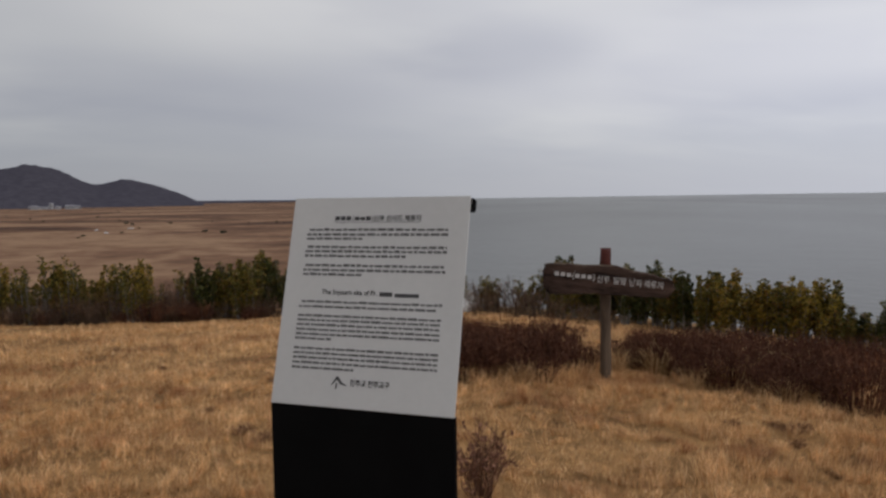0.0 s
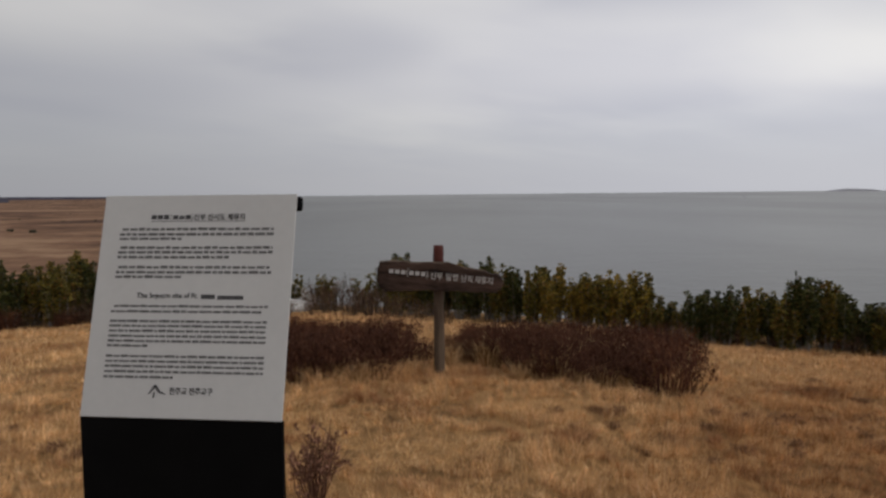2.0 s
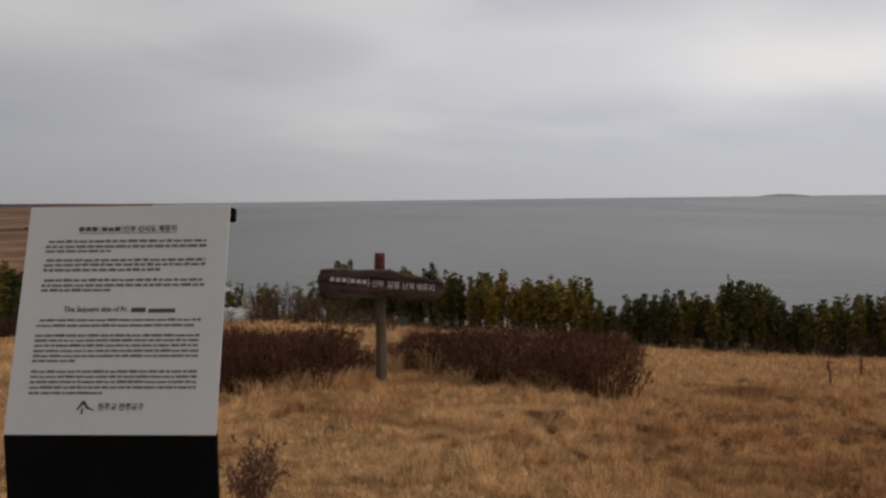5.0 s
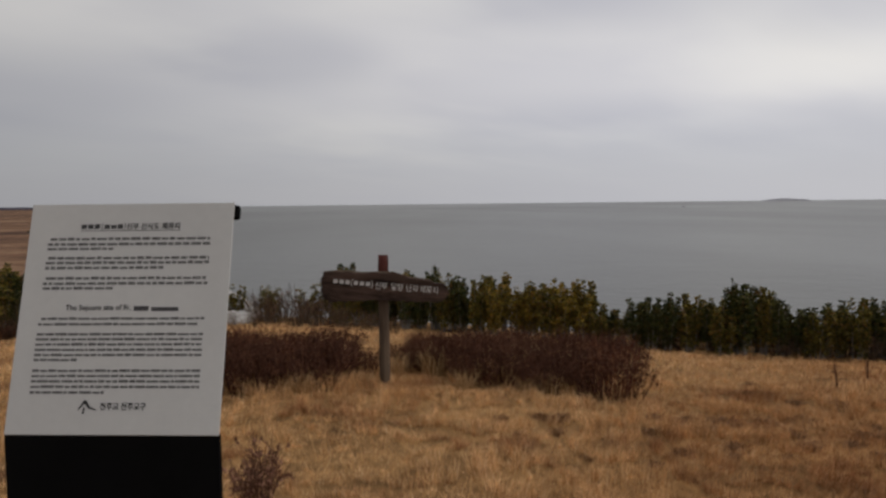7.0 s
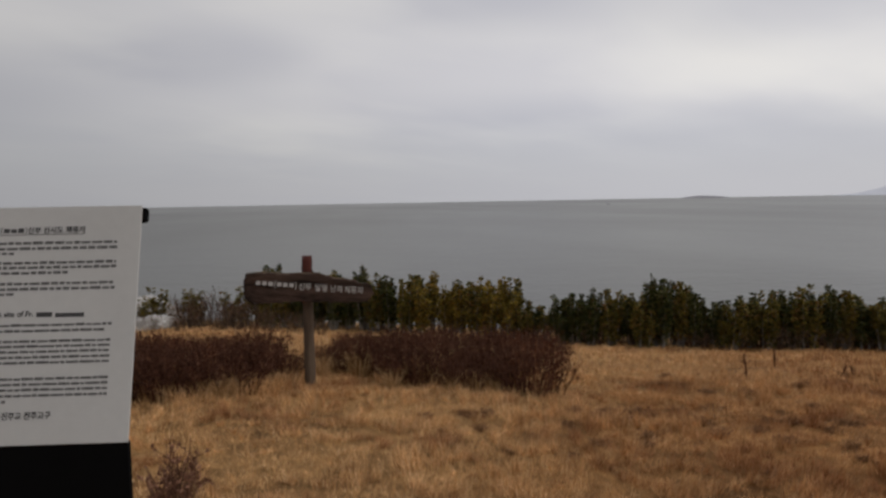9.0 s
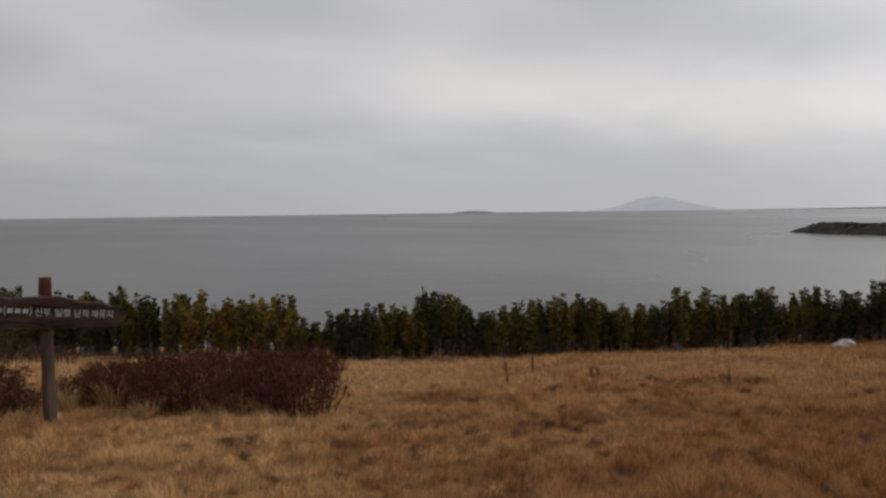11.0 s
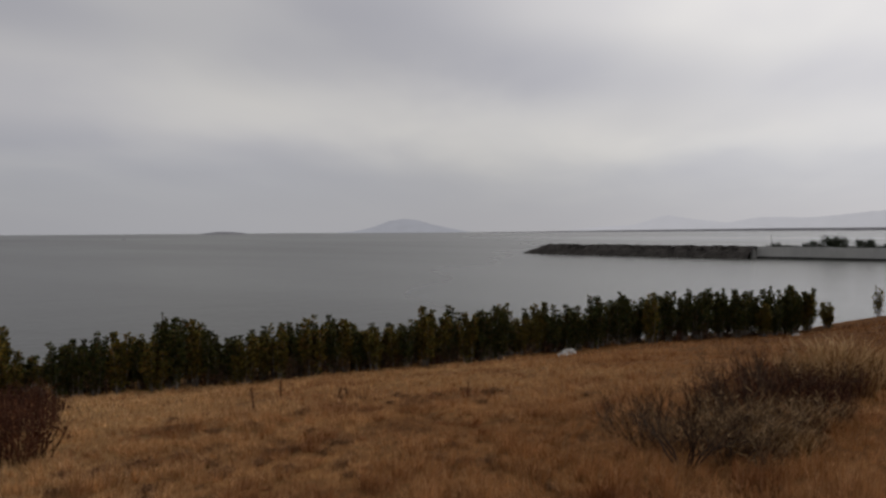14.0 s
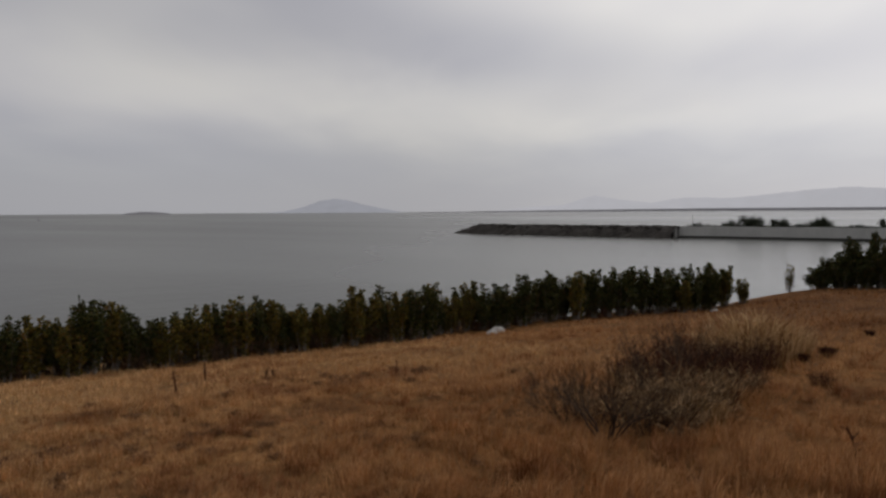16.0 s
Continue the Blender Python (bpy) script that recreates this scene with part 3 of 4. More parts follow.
def lettering(name, body, width, tall, at, parent, mat, label="", bold=0.012):
    """Raised letters fitted into a box of that width, centred at the pose."""
    cu = bpy.data.curves.new(name, "FONT")
    cu.body, cu.extrude, cu.resolution_u, cu.offset = body, 0.02, 2, bold
    tmp = new(name, cu)
    bpy.context.view_layer.update()
    me = bpy.data.meshes.new_from_object(tmp.evaluated_get(bpy.context.evaluated_depsgraph_get()))
    bpy.data.objects.remove(tmp)
    co = np.empty(len(me.vertices) * 3)
    me.vertices.foreach_get("co", co)
    co = co.reshape(-1, 3)
    lo, hi = co.min(0), co.max(0)
    co = (co - (lo + hi) / 2) * (width / (hi[0] - lo[0]), tall / (hi[1] - lo[1]), 0.03)
    me.vertices.foreach_set("co", co.ravel())
    me.update()
    ob = part(name, me, mat, parent, label)
    ob.matrix_basis = at
    return ob


PANEL = mottled("white_coated_panel", (0.385, 0.385, 0.377), (0.43, 0.43, 0.42), 2.5, 0.55, 0.3, 14, 0.05, 0.001, on_world=False)
BLACK = mottled("black_coated_steel", (0.003, 0.003, 0.0032), (0.005, 0.005, 0.0052), 5, 0.8, 0.03, 20, 0.05, 0.001, on_world=False)
INK = mottled("black_ink", (0.035, 0.035, 0.037), (0.06, 0.06, 0.062), 30, 0.7, 0.2, 3, 0.0, 0.001, on_world=False)
GREY_INK = mottled("grey_ink", (0.055, 0.055, 0.055), (0.14, 0.14, 0.14), 60, 0.7, 0.2, 3, 0.0, 0.001, on_world=False)

# information stele: a leaning printed panel over an upright black front
P_BL, P_BR = Vector((-1.003, 2.115, 0.873)), Vector((-0.408, 2.038, 0.873))
P_TL = Vector((-0.974, 2.298, 1.503))
ux = (P_BR - P_BL).normalized()
uy = (P_TL - P_BL - ux * (P_TL - P_BL).dot(ux)).normalized()
uz = ux.cross(uy)
W, H = (P_BR - P_BL).length, (P_TL - P_BL).length
base_z = float(height(-0.7, 2.08))
turn = math.degrees(math.atan2(ux.y, ux.x))
stele = thing("information_stele", pose((P_BL.x + P_BR.x) / 2, (P_BL.y + P_BR.y) / 2, base_z, 0, 0, turn),
              "black steel information stele with leaning white printed panel on dry grass", "information sign")
inv = stele.matrix_basis.inverted()
face = Matrix(((ux.x, uy.x, uz.x, 0), (ux.y, uy.y, uz.y, 0), (ux.z, uy.z, uz.z, 0), (0, 0, 0, 1)))
face.translation = P_BL
face = inv @ face                                   # panel plane in the stele's own space
low = 0.873 - base_z
front = part("front_plate", box(W, 0.022, low + 0.08, (0, 0.0115, low / 2 - 0.041), 0.002), BLACK, stele, "matt black steel front plate")
p = part("panel", box(W, H, 0.008, (W / 2, H / 2, -0.004), 0.0015), PANEL, stele, "white printed panel")
p.matrix_basis = face
p = part("backing", box(W - 0.06, H - 0.05, 0.022, (W / 2, H / 2 - 0.005, -0.021), 0.002), BLACK, stele, "black steel backing")
p.matrix_basis = face
p = part("top_rail", box(W * 0.5 + 0.011, 0.042, 0.028, (W * 0.75 + 0.0055, H - 0.024, -0.0235), 0.008), BLACK, stele, "black top rail")
p.matrix_basis = face
part("rear_strut", box(0.34, 0.16, low + 0.05, (0, 0.105, low / 2 - 0.03), 0.004), BLACK, stele, "black steel rear column")


def on_panel(u, v, lift=0.0006):
    return face @ Matrix.Translation((u * W, (1 - v) * H, lift))


def bar_row(name, u0, u1, v, tall, mat, seed, word=(0.018, 0.075), gap=0.009):
    """A line of small print as word-long bars."""
    rng = random.Random(seed)
    bm = bmesh.new()
    u = u0
    while u < u1 - 0.008:
        e = min(u1, u + rng.uniform(*word))
        k = tall * rng.uniform(0.75, 1.0)
        bmesh.ops.create_cube(bm, size=1, matrix=Matrix.Translation(((u + e) / 2 * W, (1 - v) * H + (k - tall) / 2, 0.0004)) @ Matrix.Diagonal(((e - u) * W, k, 0.0006, 1)))
        u = e + gap
    ob = part(name, bm, mat, stele, "line of small dark print")
    ob.matrix_basis = face
    return ob


# heading: a name as bars, then the rest of the heading
for k in range(6):
    u = (0.256 + k * 0.0325) if k < 3 else 0.370 + (k - 3) * 0.0325
    bar_row("heading_bar", u, u + 0.027, 0.104, 0.014, INK, k, (0.1, 0.2))
for u, c in ((0.360, "("), (0.472, ")")):
    lettering("bracket", c, 0.004, 0.021, on_panel(u, 0.104), stele, INK)
lettering("heading", "신부 신시도 체류지", 0.262 * W, 0.020, on_panel(0.611, 0.104), stele, INK, "printed heading", 0.018)
bar_row("heading_rule", 0.256, 0.745, 0.1235, 0.0016, INK, 1, (1, 2))
for k, (v, e) in enumerate(((0.160, 0.895), (0.184, 0.897), (0.204, 0.425), (0.246, 0.896), (0.267, 0.898), (0.290, 0.689), (0.336, 0.894), (0.359, 0.897), (0.380, 0.45))):
    bar_row("text_line", 0.109 if k % 3 == 0 else 0.099, e, v, 0.0088, GREY_INK, 50 + k, (0.018, 0.05), 0.007)
lettering("heading", "The Sojourn site of Fr.", 0.316 * W, 0.021, on_panel(0.381, 0.4685), stele, INK, "printed heading", 0.014)
bar_row("heading_bar", 0.553, 0.624, 0.4685, 0.015, INK, 3, (1, 2))
bar_row("heading_bar", 0.637, 0.768, 0.4705, 0.015, INK, 4, (1, 2))
lines = [(0.5125, 0.895), (0.5365, 0.872), (0.580, 0.894), (0.601, 0.892), (0.623, 0.892), (0.646, 0.895), (0.668, 0.894), (0.689, 0.305),
         (0.7345, 0.894), (0.7565, 0.894), (0.7785, 0.894), (0.8015, 0.894), (0.825, 0.45)]
for k, (v, e) in enumerate(lines):
    bar_row("text_line", 0.11 if k == 0 else 0.098, e, v, 0.0078, GREY_INK, 90 + k, (0.015, 0.065), 0.0055)


def strokes(name, segs, at, parent, mat, label):
    """Brush strokes, each tapering from one width to another."""
    bm = bmesh.new()
    for (x0, y0, w0), (x1, y1, w1) in segs:
        d = Vector((x1 - x0, y1 - y0)).normalized()
        q = Vector((-d.y, d.x))
        pts = [(x0 + q.x * w0, y0 + q.y * w0), (x0 - q.x * w0, y0 - q.y * w0), (x1 - q.x * w1, y1 - q.y * w1), (x1 + q.x * w1, y1 + q.y * w1)]
        bm.faces.new([bm.verts.new((a, b, 0.0004)) for a, b in pts])
    ob = part(name, bm, mat, parent, label)
    ob.matrix_basis = at
    return ob


strokes("emblem", [((-0.021, -0.010, 0.0016), (-0.002, 0.015, 0.0044)), ((-0.003, 0.014, 0.0046), (0.010, -0.004, 0.0036)), ((0.009, -0.003, 0.0036), (0.030, -0.010, 0.0012)), ((-0.004, -0.003, 0.0022), (-0.006, -0.020, 0.0030))],
        on_panel(0.372, 0.8825), stele, INK, "black brush-stroke emblem")
lettering("footer", "천주교 전주교구", 0.215 * W, 0.021, on_panel(0.546, 0.8825), stele, INK, "printed footer")

# rustic wooden signpost
WOOD = mottled("dark_weathered_wood", (0.006, 0.004, 0.0035), (0.088, 0.054, 0.041), 7, 0.85, 0.12, 6, 1.0, 0.012, (0.35, 1, 2.6), False)
BARK_EDGE = mottled("bark_edge", (0.03, 0.02, 0.014), (0.15, 0.11, 0.08), 14, 0.95, 0.1, 5, 1.0, 0.01, (0.6, 1, 1), False)
LOG = mottled("grey_brown_log", (0.042, 0.029, 0.021), (0.13, 0.093, 0.065), 12, 0.9, 0.1, 6, 0.8, 0.004, (1, 1, 0.12), False)
RED = mottled("red_brown_paint", (0.042, 0.010, 0.008), (0.09, 0.024, 0.017), 12, 0.7, 0.2, 6, 0.4, 0.002, (1, 1, 0.3), False)
WHITE = mottled("worn_white_paint", (0.24, 0.23, 0.22), (0.50, 0.48, 0.46), 30, 0.8, 0.2, 3, 0.1, 0.001, on_world=False)

foot = Vector((0.035, 6.36, float(height(0.035, 6.36))))
post = thing("wooden_signpost", foot, "rustic dark wooden signboard on a log post among low bushes", "signpost")
top = 1.055 - foot.z


def log(r0, r1, z0, z1, sides=14, rings=7, seed=0):
    rng = random.Random(seed)
    bm = bmesh.new()
    prev = None
    for k in range(rings):
        u = k / (rings - 1)
        r = r0 + (r1 - r0) * u
        cx, cy = rng.uniform(-0.002, 0.002), rng.uniform(-0.002, 0.002)
        ringv = [bm.verts.new((cx + r * math.cos(math.tau * s / sides) * (1 + 0.03 * math.sin(3 * s + k)), cy + r * math.sin(math.tau * s / sides), z0 + (z1 - z0) * u)) for s in range(sides)]
        if prev:
            for s in range(sides):
                bm.faces.new((prev[s], prev[(s + 1) % sides], ringv[(s + 1) % sides], ringv[s])).smooth = True
        else:
            bm.faces.new(ringv[::-1])
        prev = ringv
    bm.faces.new(prev)
    return bm


part("post", log(0.048, 0.043, -0.15, top - 0.16, seed=1), LOG, post, "grey-brown log post")
part("post_top", log(0.045, 0.043, top - 0.159, top, rings=4, seed=2), RED, post, "red-brown painted post top")


def slab(outline, thick, jag=0.004, seed=0):
    """A plank sawn from a trunk, with a wavy natural outline and rounded rim."""
    rng = random.Random(seed)
    pts = []
    n = len(outline)
    for k in range(n):
        a, b = outline[k], outline[(k + 1) % n]
        for s in range(6):
            u = s / 6
            pts.append((a[0] + (b[0] - a[0]) * u + rng.uniform(-jag, jag), a[1] + (b[1] - a[1]) * u + rng.uniform(-jag, jag)))
    bm = bmesh.new()
    loops = []
    for y, k in ((0.0, 0.975), (-0.006, 1.0), (-thick + 0.006, 1.0), (-thick, 0.965)):
        loops.append([bm.verts.new((p[0] * k, y, p[1] * k)) for p in pts])
    for a, b in zip(loops, loops[1:]):
        for s in range(len(pts)):
            t = (s + 1) % len(pts)
            bm.faces.new((a[s], b[s], b[t], a[t]))
    bm.faces.new(loops[0])
    bm.faces.new(loops[-1][::-1])
    bmesh.ops.recalc_face_normals(bm, faces=bm.faces[:])
    return bm


BOARD = [(-0.52, 0.10), (-0.40, 0.122), (-0.2, 0.124), (-0.06, 0.142), (0.06, 0.150), (0.2, 0.122), (0.38, 0.112), (0.52, 0.085), (0.545, 0.02), (0.50, -0.055), (0.3, -0.075), (0.1, -0.085), (-0.12, -0.095),
         (-0.33, -0.125), (-0.45, -0.14), (-0.515, -0.09), (-0.535, 0.02)]
board = part("board", slab(BOARD, 0.055, 0.008, seed=3), WOOD, post, "dark weathered plank with natural edge")
board.matrix_basis = pose(0.008, -0.047, 0.766 - foot.z, 0, 6.2, 0)
rim = [(x, z) for x, z in BOARD if z > 0.09]
s = Soup()
s.tube([(x * 0.985, -0.028, z * 0.99) for x, z in rim], 0.014, 0.011, 6)
part("bark_strip", s.mesh("bark_strip", BARK_EDGE), None, board, "pale bark along the top edge")


def board_at(x, z):
    return pose(x, -0.0565, z, 90, 0, 0)


for k in range(6):
    x = -0.412 + k * 0.050 + (0.020 if k > 2 else 0)
    b = part("letter_bar", box(0.036, 0.003, 0.032, (0, 0, 0), 0.0005), WHITE, board)
    b.matrix_basis = pose(x, -0.0565, 0.040, 0, 0, 0)
for x, w in ((-0.275, 8), (-0.108, -8)):
    lettering("bracket", "(" if w > 0 else ")", 0.016, 0.070, board_at(x, 0.038), board, WHITE)
for word, x, wide in (("신부", -0.0305, 0.108), ("일행", 0.1005, 0.108), ("난파", 0.2310, 0.108), ("체류지", 0.3720, 0.157)):
    for k, c in enumerate(word):
        cell = wide / len(word)
        lettering("letter", c, cell * 0.88, 0.060, board_at(x + (k + 0.5) * cell - wide / 2, 0.036), board, WHITE)
for x in (-0.03, 0.04):
    s = Soup()
    s.tube([(x, -0.055, -0.02), (x, -0.060, -0.02)], 0.006, 0.006, 8)
    part("bolt", s.mesh("bolt", BLACK), None, board, "dark bolt head")


# ---- dead grass ----
def blades(name, count, r0, r1, length, width, seed, yaw0=-93.0, yaw1=54.0, label=""):
    """Bent dry blades scattered over a ring of ground, thicker in tufts."""
    g = np.random.RandomState(seed)
    yaw = g.uniform(yaw0, yaw1, count)
    r = np.sqrt(g.uniform(r0 ** 2, r1 ** 2, count))
    x, y = -np.sin(np.radians(yaw)) * r, np.cos(np.radians(yaw)) * r
    # draw blades together into tufts
    cell = 0.23
    wx = x * 0.83 + y * 0.56 + 0.13 * np.sin(y * 5.1 + 1.3 * np.sin(x * 3.7)) + 0.10 * np.sin(x * 11.3)
    wy = y * 0.83 - x * 0.56 + 0.13 * np.sin(x * 4.3 + 1.7 * np.sin(y * 4.9)) + 0.10 * np.sin(y * 9.7)
    tx, ty = np.floor(wx / cell), np.floor(wy / cell)
    hx = np.modf(np.abs(np.sin(tx * 12.9898 + ty * 78.233) * 43758.5453))[0]
    hy_ = np.modf(np.abs(np.sin(tx * 39.346 + ty * 11.135) * 24634.6345))[0]
    ax, ay = wx - (tx + hx) * cell, wy - (ty + hy_) * cell
    pull = g.uniform(0.1, 0.85, count) * (hx > 0.25)
    ox, oy = ax * 0.83 - ay * 0.56, ay * 0.83 + ax * 0.56
    x, y = x - ox * pull, y - oy * pull
    patch = 0.5 + 0.5 * np.sin(x * 1.3 + 1.5 * np.sin(y * 0.9)) * np.sin(y * 1.7 + 0.5)
    d = edge(np.degrees(np.arctan2(-x, y)))
    keep = (np.hypot(x, y) < d + 0.5) & (g.rand(count) < 0.55 + 0.45 * patch)
    x, y, ox, oy, hx, patch, r = x[keep], y[keep], ox[keep], oy[keep], hx[keep], patch[keep], r[keep]
    n = len(x)
    z = height(x, y) - 0.008
    L = length * g.uniform(0.45, 1.15, n) * (0.6 + 0.5 * patch) * (0.55 + 0.85 * hx * hx + 0.2 * hx)
    comb = 0.9 * np.sin(x * 0.8 + y * 0.6) + 0.8 * np.sin(x * 2.1 - y * 1.4)
    a = np.where(g.rand(n) < 0.55, np.arctan2(oy, ox) + g.normal(0, 0.6, n), comb + g.normal(0, 0.9, n))
    lean = np.clip(g.normal(0.58, 0.36, n), 0.03, 1.35)
    dxy = np.stack([np.cos(a), np.sin(a)], 1)
    side = np.stack([-np.sin(a + g.normal(0, 0.8, n)), np.cos(a + g.normal(0, 0.8, n)), np.zeros(n)], 1)
    side /= np.linalg.norm(side, axis=1)[:, None]
    w = (width * g.uniform(0.6, 1.3, n))[:, None]
    b = np.stack([x, y, z], 1)
    m = b + np.concatenate([dxy * (np.sin(lean * 0.6) * L * 0.5)[:, None], (np.cos(lean * 0.6) * L * 0.5)[:, None]], 1)
    t = m + np.concatenate([dxy * (np.sin(lean * 1.25) * L * 0.55)[:, None], (np.cos(lean * 1.25) * L * 0.5)[:, None]], 1)
    v = np.stack([b - side * w, b + side * w, m - side * w * 0.75, m + side * w * 0.75, t], 1).reshape(-1, 3)
    tri = (np.arange(n)[:, None, None] * 5 + np.array([[0, 1, 3], [0, 3, 2], [2, 3, 4]])[None]).reshape(-1, 3)
    me = bpy.data.meshes.new(name)
    me.vertices.add(len(v))
    me.vertices.foreach_set("co", v.astype(np.float32).ravel())
    me.loops.add(tri.size)
    me.loops.foreach_set("vertex_index", tri.astype(np.int32).ravel())
    me.polygons.add(len(tri))
    me.polygons.foreach_set("loop_start", np.arange(0, tri.size, 3, dtype=np.int32))
    me.update(calc_edges=True)
    me.materials.append(STRAW)
    return tagged(new(name, me), label, "grass", kind="stuff")


blades("dry_grass", 330000, 2.7, 7.2, 0.105, 0.0018, 1, label="dense straw-coloured dead grass in tufts")
blades("dry_grass", 160000, 7.2, 12.5, 0.105, 0.0030, 2, label="dense straw-coloured dead grass in tufts")
blades("dry_grass", 100000, 12.5, 23.0, 0.085, 0.0055, 3, label="dense straw-coloured dead grass in tufts")
blades("tall_grass", 16000, 3.0, 5.0, 0.21, 0.0022, 4, -90.0, -58.0, "taller brown dead grass on the near slope")
blades("tall_grass", 9000, 4.6, 7.5, 0.2, 0.0024, 5, -74.0, -60.0, "taller brown dead grass among bare shrubs")


# ---- weeds, shrubs and stones on the grass ----
def bare_shrub(name, seed, stems, size, tall, mat, thick=0.006):
    """Leafless spreading shrub with forked branches."""
    rng = random.Random(seed)
    ob = thing(name)

    def grow(s, p, d, length, r, depth):
        e = p + d * length
        mid = p.lerp(e, 0.5) + rvec(rng) * length * 0.08
        s.tube([p, mid, e], r, r * 0.6, 4 if depth > 1 else 3)
        if depth == 0:
            return
        for k in range(rng.choice([2, 3, 3])):
            q = (d + rvec(rng, 0.25) * 0.55).normalized()
            grow(s, mid.lerp(e, rng.uniform(0.2, 1.0)), q, length * rng.uniform(0.55, 0.8), r * 0.58, depth - 1)

    for k in range(stems):
        a = rng.uniform(0, math.tau)
        d = Vector((math.cos(a) * size, math.sin(a) * size, tall * rng.uniform(0.7, 1.1)))
        L = d.length * 0.36
        s = Soup()
        grow(s, Vector((0.05 * math.cos(a), 0.05 * math.sin(a), -0.04)), d.normalized(), L, thick, 4)
        part("branch", s.mesh("branch", mat), None, ob)
    return ob


def tussock(name, seed, count, size, tall, mat):
    """Clump of long arching straw."""
    rng = random.Random(seed)
    s = Soup()
    for k in range(count):
        a, q = rng.uniform(0, math.tau), size * 0.4 * math.sqrt(rng.random())
        b = Vector((q * math.cos(a), q * math.sin(a), -0.02))
        h = tall * rng.uniform(0.5, 1.0)
        o = size * rng.uniform(0.2, 1.0)
        m = b + Vector((o * 0.4 * math.cos(a), o * 0.4 * math.sin(a), h * 0.65))
        t = b + Vector((o * math.cos(a), o * math.sin(a), h * rng.uniform(0.75, 1.0)))
        w = Vector((-math.sin(a + rng.uniform(-1, 1)), math.cos(a), 0)) * 0.0048
        s.add([b - w, b + w, m + w, m - w, t], [(0, 1, 2, 3), (3, 2, 4)])
    ob = thing(name)
    part("straw", s.mesh("straw", mat), None, ob)
    return ob


def put(ob, yaw, r, label, category, group="", k=1.0, spin=0.0):
    ob.matrix_basis = Matrix.Translation(spot(yaw, r)) @ Matrix.Rotation(spin, 4, "Z") @ Matrix.Scale(k, 4)
    return tagged(ob, label, category, group)


def put_copy(src, yaw, r, k=1.0, spin=0.0):
    ob = copy_thing(src, Matrix.Translation(spot(yaw, r)) @ Matrix.Rotation(spin, 4, "Z"))
    ob.scale = (k, k, k)
    return ob


# thicket of bare shrubs, straw and withered bushes
put(bare_shrub("bare_shrub", 5, 8, 0.52, 0.9, TWIG_GREY, 0.012), -64.8, 5.2, "leafless grey-brown forked shrub in dry grass", "shrub", k=0.72)
for k, (w, r, stems, size, tall, scale) in enumerate(((-61.8, 5.6, 12, 0.62, 0.72, 0.62), (-59.9, 5.95, 8, 0.6, 0.6, 0.45), (-66.7, 5.75, 9, 0.6, 0.6, 0.6), (-67.7, 6.4, 11, 0.42, 0.95, 0.74), (-70.3, 6.8, 11, 0.45, 0.9, 0.76), (-72.4, 7.4, 9, 0.5, 0.8, 0.62))):
    put(bare_shrub("bare_shrub", 6 + k, stems, size, tall, TWIG_GREY), w, r, "dark leafless twiggy shrub in dry grass", "shrub", k=scale)
tuft = put(tussock("straw_tussock", 1, 170, 0.42, 0.62, TALL_STRAW), -73.6, 8.4, "tall pale straw tussock", "grass clump", "straw tussocks")
rng = random.Random(21)
for w, r, k in ((-75.0, 8.6, 1.0), (-72.4, 8.7, 0.9), (-76.3, 8.5, 0.8), (-74.4, 8.1, 0.85), (-71.2, 8.5, 0.7), (-73.0, 7.8, 0.7), (-75.6, 8.0, 0.6), (-77.2, 8.9, 0.5)):
    put_copy(tuft, w, r, k, rng.uniform(0, 6))
for k in range(13):
    put_copy(tuft, rng.uniform(-73.5, -64.5), rng.uniform(5.6, 6.9), rng.uniform(0.25, 0.45), rng.uniform(0, 6))
BROWN_STRAW = varied("brown_straw", [(0, (0.11, 0.065, 0.034)), (0.6, (0.27, 0.165, 0.085)), (1, (0.58, 0.40, 0.22))], 0.8, 0.1, translucent=0.1)
mixed = put(brush("dry_bush", 310, 40, 0.32, 0.46, TWIG_GREY, BROWN_STRAW, 190, 1.2, 0.5, (0.08, 0.19, 0.007, 0.012)), -66.2, 5.5, "dry brown bush of twigs mixed with straw", "bush", "thicket bushes", k=0.7)
for w, r, k in ((-62.6, 5.7, 0.55), (-63.8, 5.5, 0.55), (-67.6, 5.4, 0.7), (-69.0, 5.6, 0.75), (-70.4, 5.8, 0.7), (-68.2, 6.0, 0.8), (-71.6, 6.2, 0.7), (-70.0, 5.3, 0.45), (-72.2, 5.7, 0.45), (-73.2, 6.5, 0.6)):
    put_copy(mixed, w, r, k, rng.uniform(0, 6))
redbush = put(brush("withered_bush", 300, 90, 0.3, 0.42, TWIG_RED, LEAF_RED, 260), -74.2, 7.8, "withered red-brown bush in dry grass", "bush", k=0.9)
for w, r, k in ((-71.8, 6.9, 0.8), (-69.5, 7.4, 0.95), (-72.6, 7.2, 0.85), (-66.6, 6.6, 0.8), (-73.6, 6.9, 0.6), (-72.0, 6.1, 0.5), (-68.6, 6.7, 0.8), (-78.4, 7.2, 0.35)):
    put_copy(redbush, w, r, k, rng.uniform(0, 6))
WEED_TWIG = varied("withered_weed_twig", [(0, (0.07, 0.03, 0.02)), (1, (0.2, 0.105, 0.065))], 0.85, 0.1)
WEED_LEAF = varied("withered_weed_leaf", [(0, (0.10, 0.045, 0.03)), (1, (0.32, 0.17, 0.11))], 0.85, 0.1)
ball = put(brush("withered_clump", 301, 70, 0.055, 0.12, TWIG_RED, LEAF_RED, 500), -77.2, 8.4, "small round dark withered clump", "weed", "withered clumps", k=0.55)
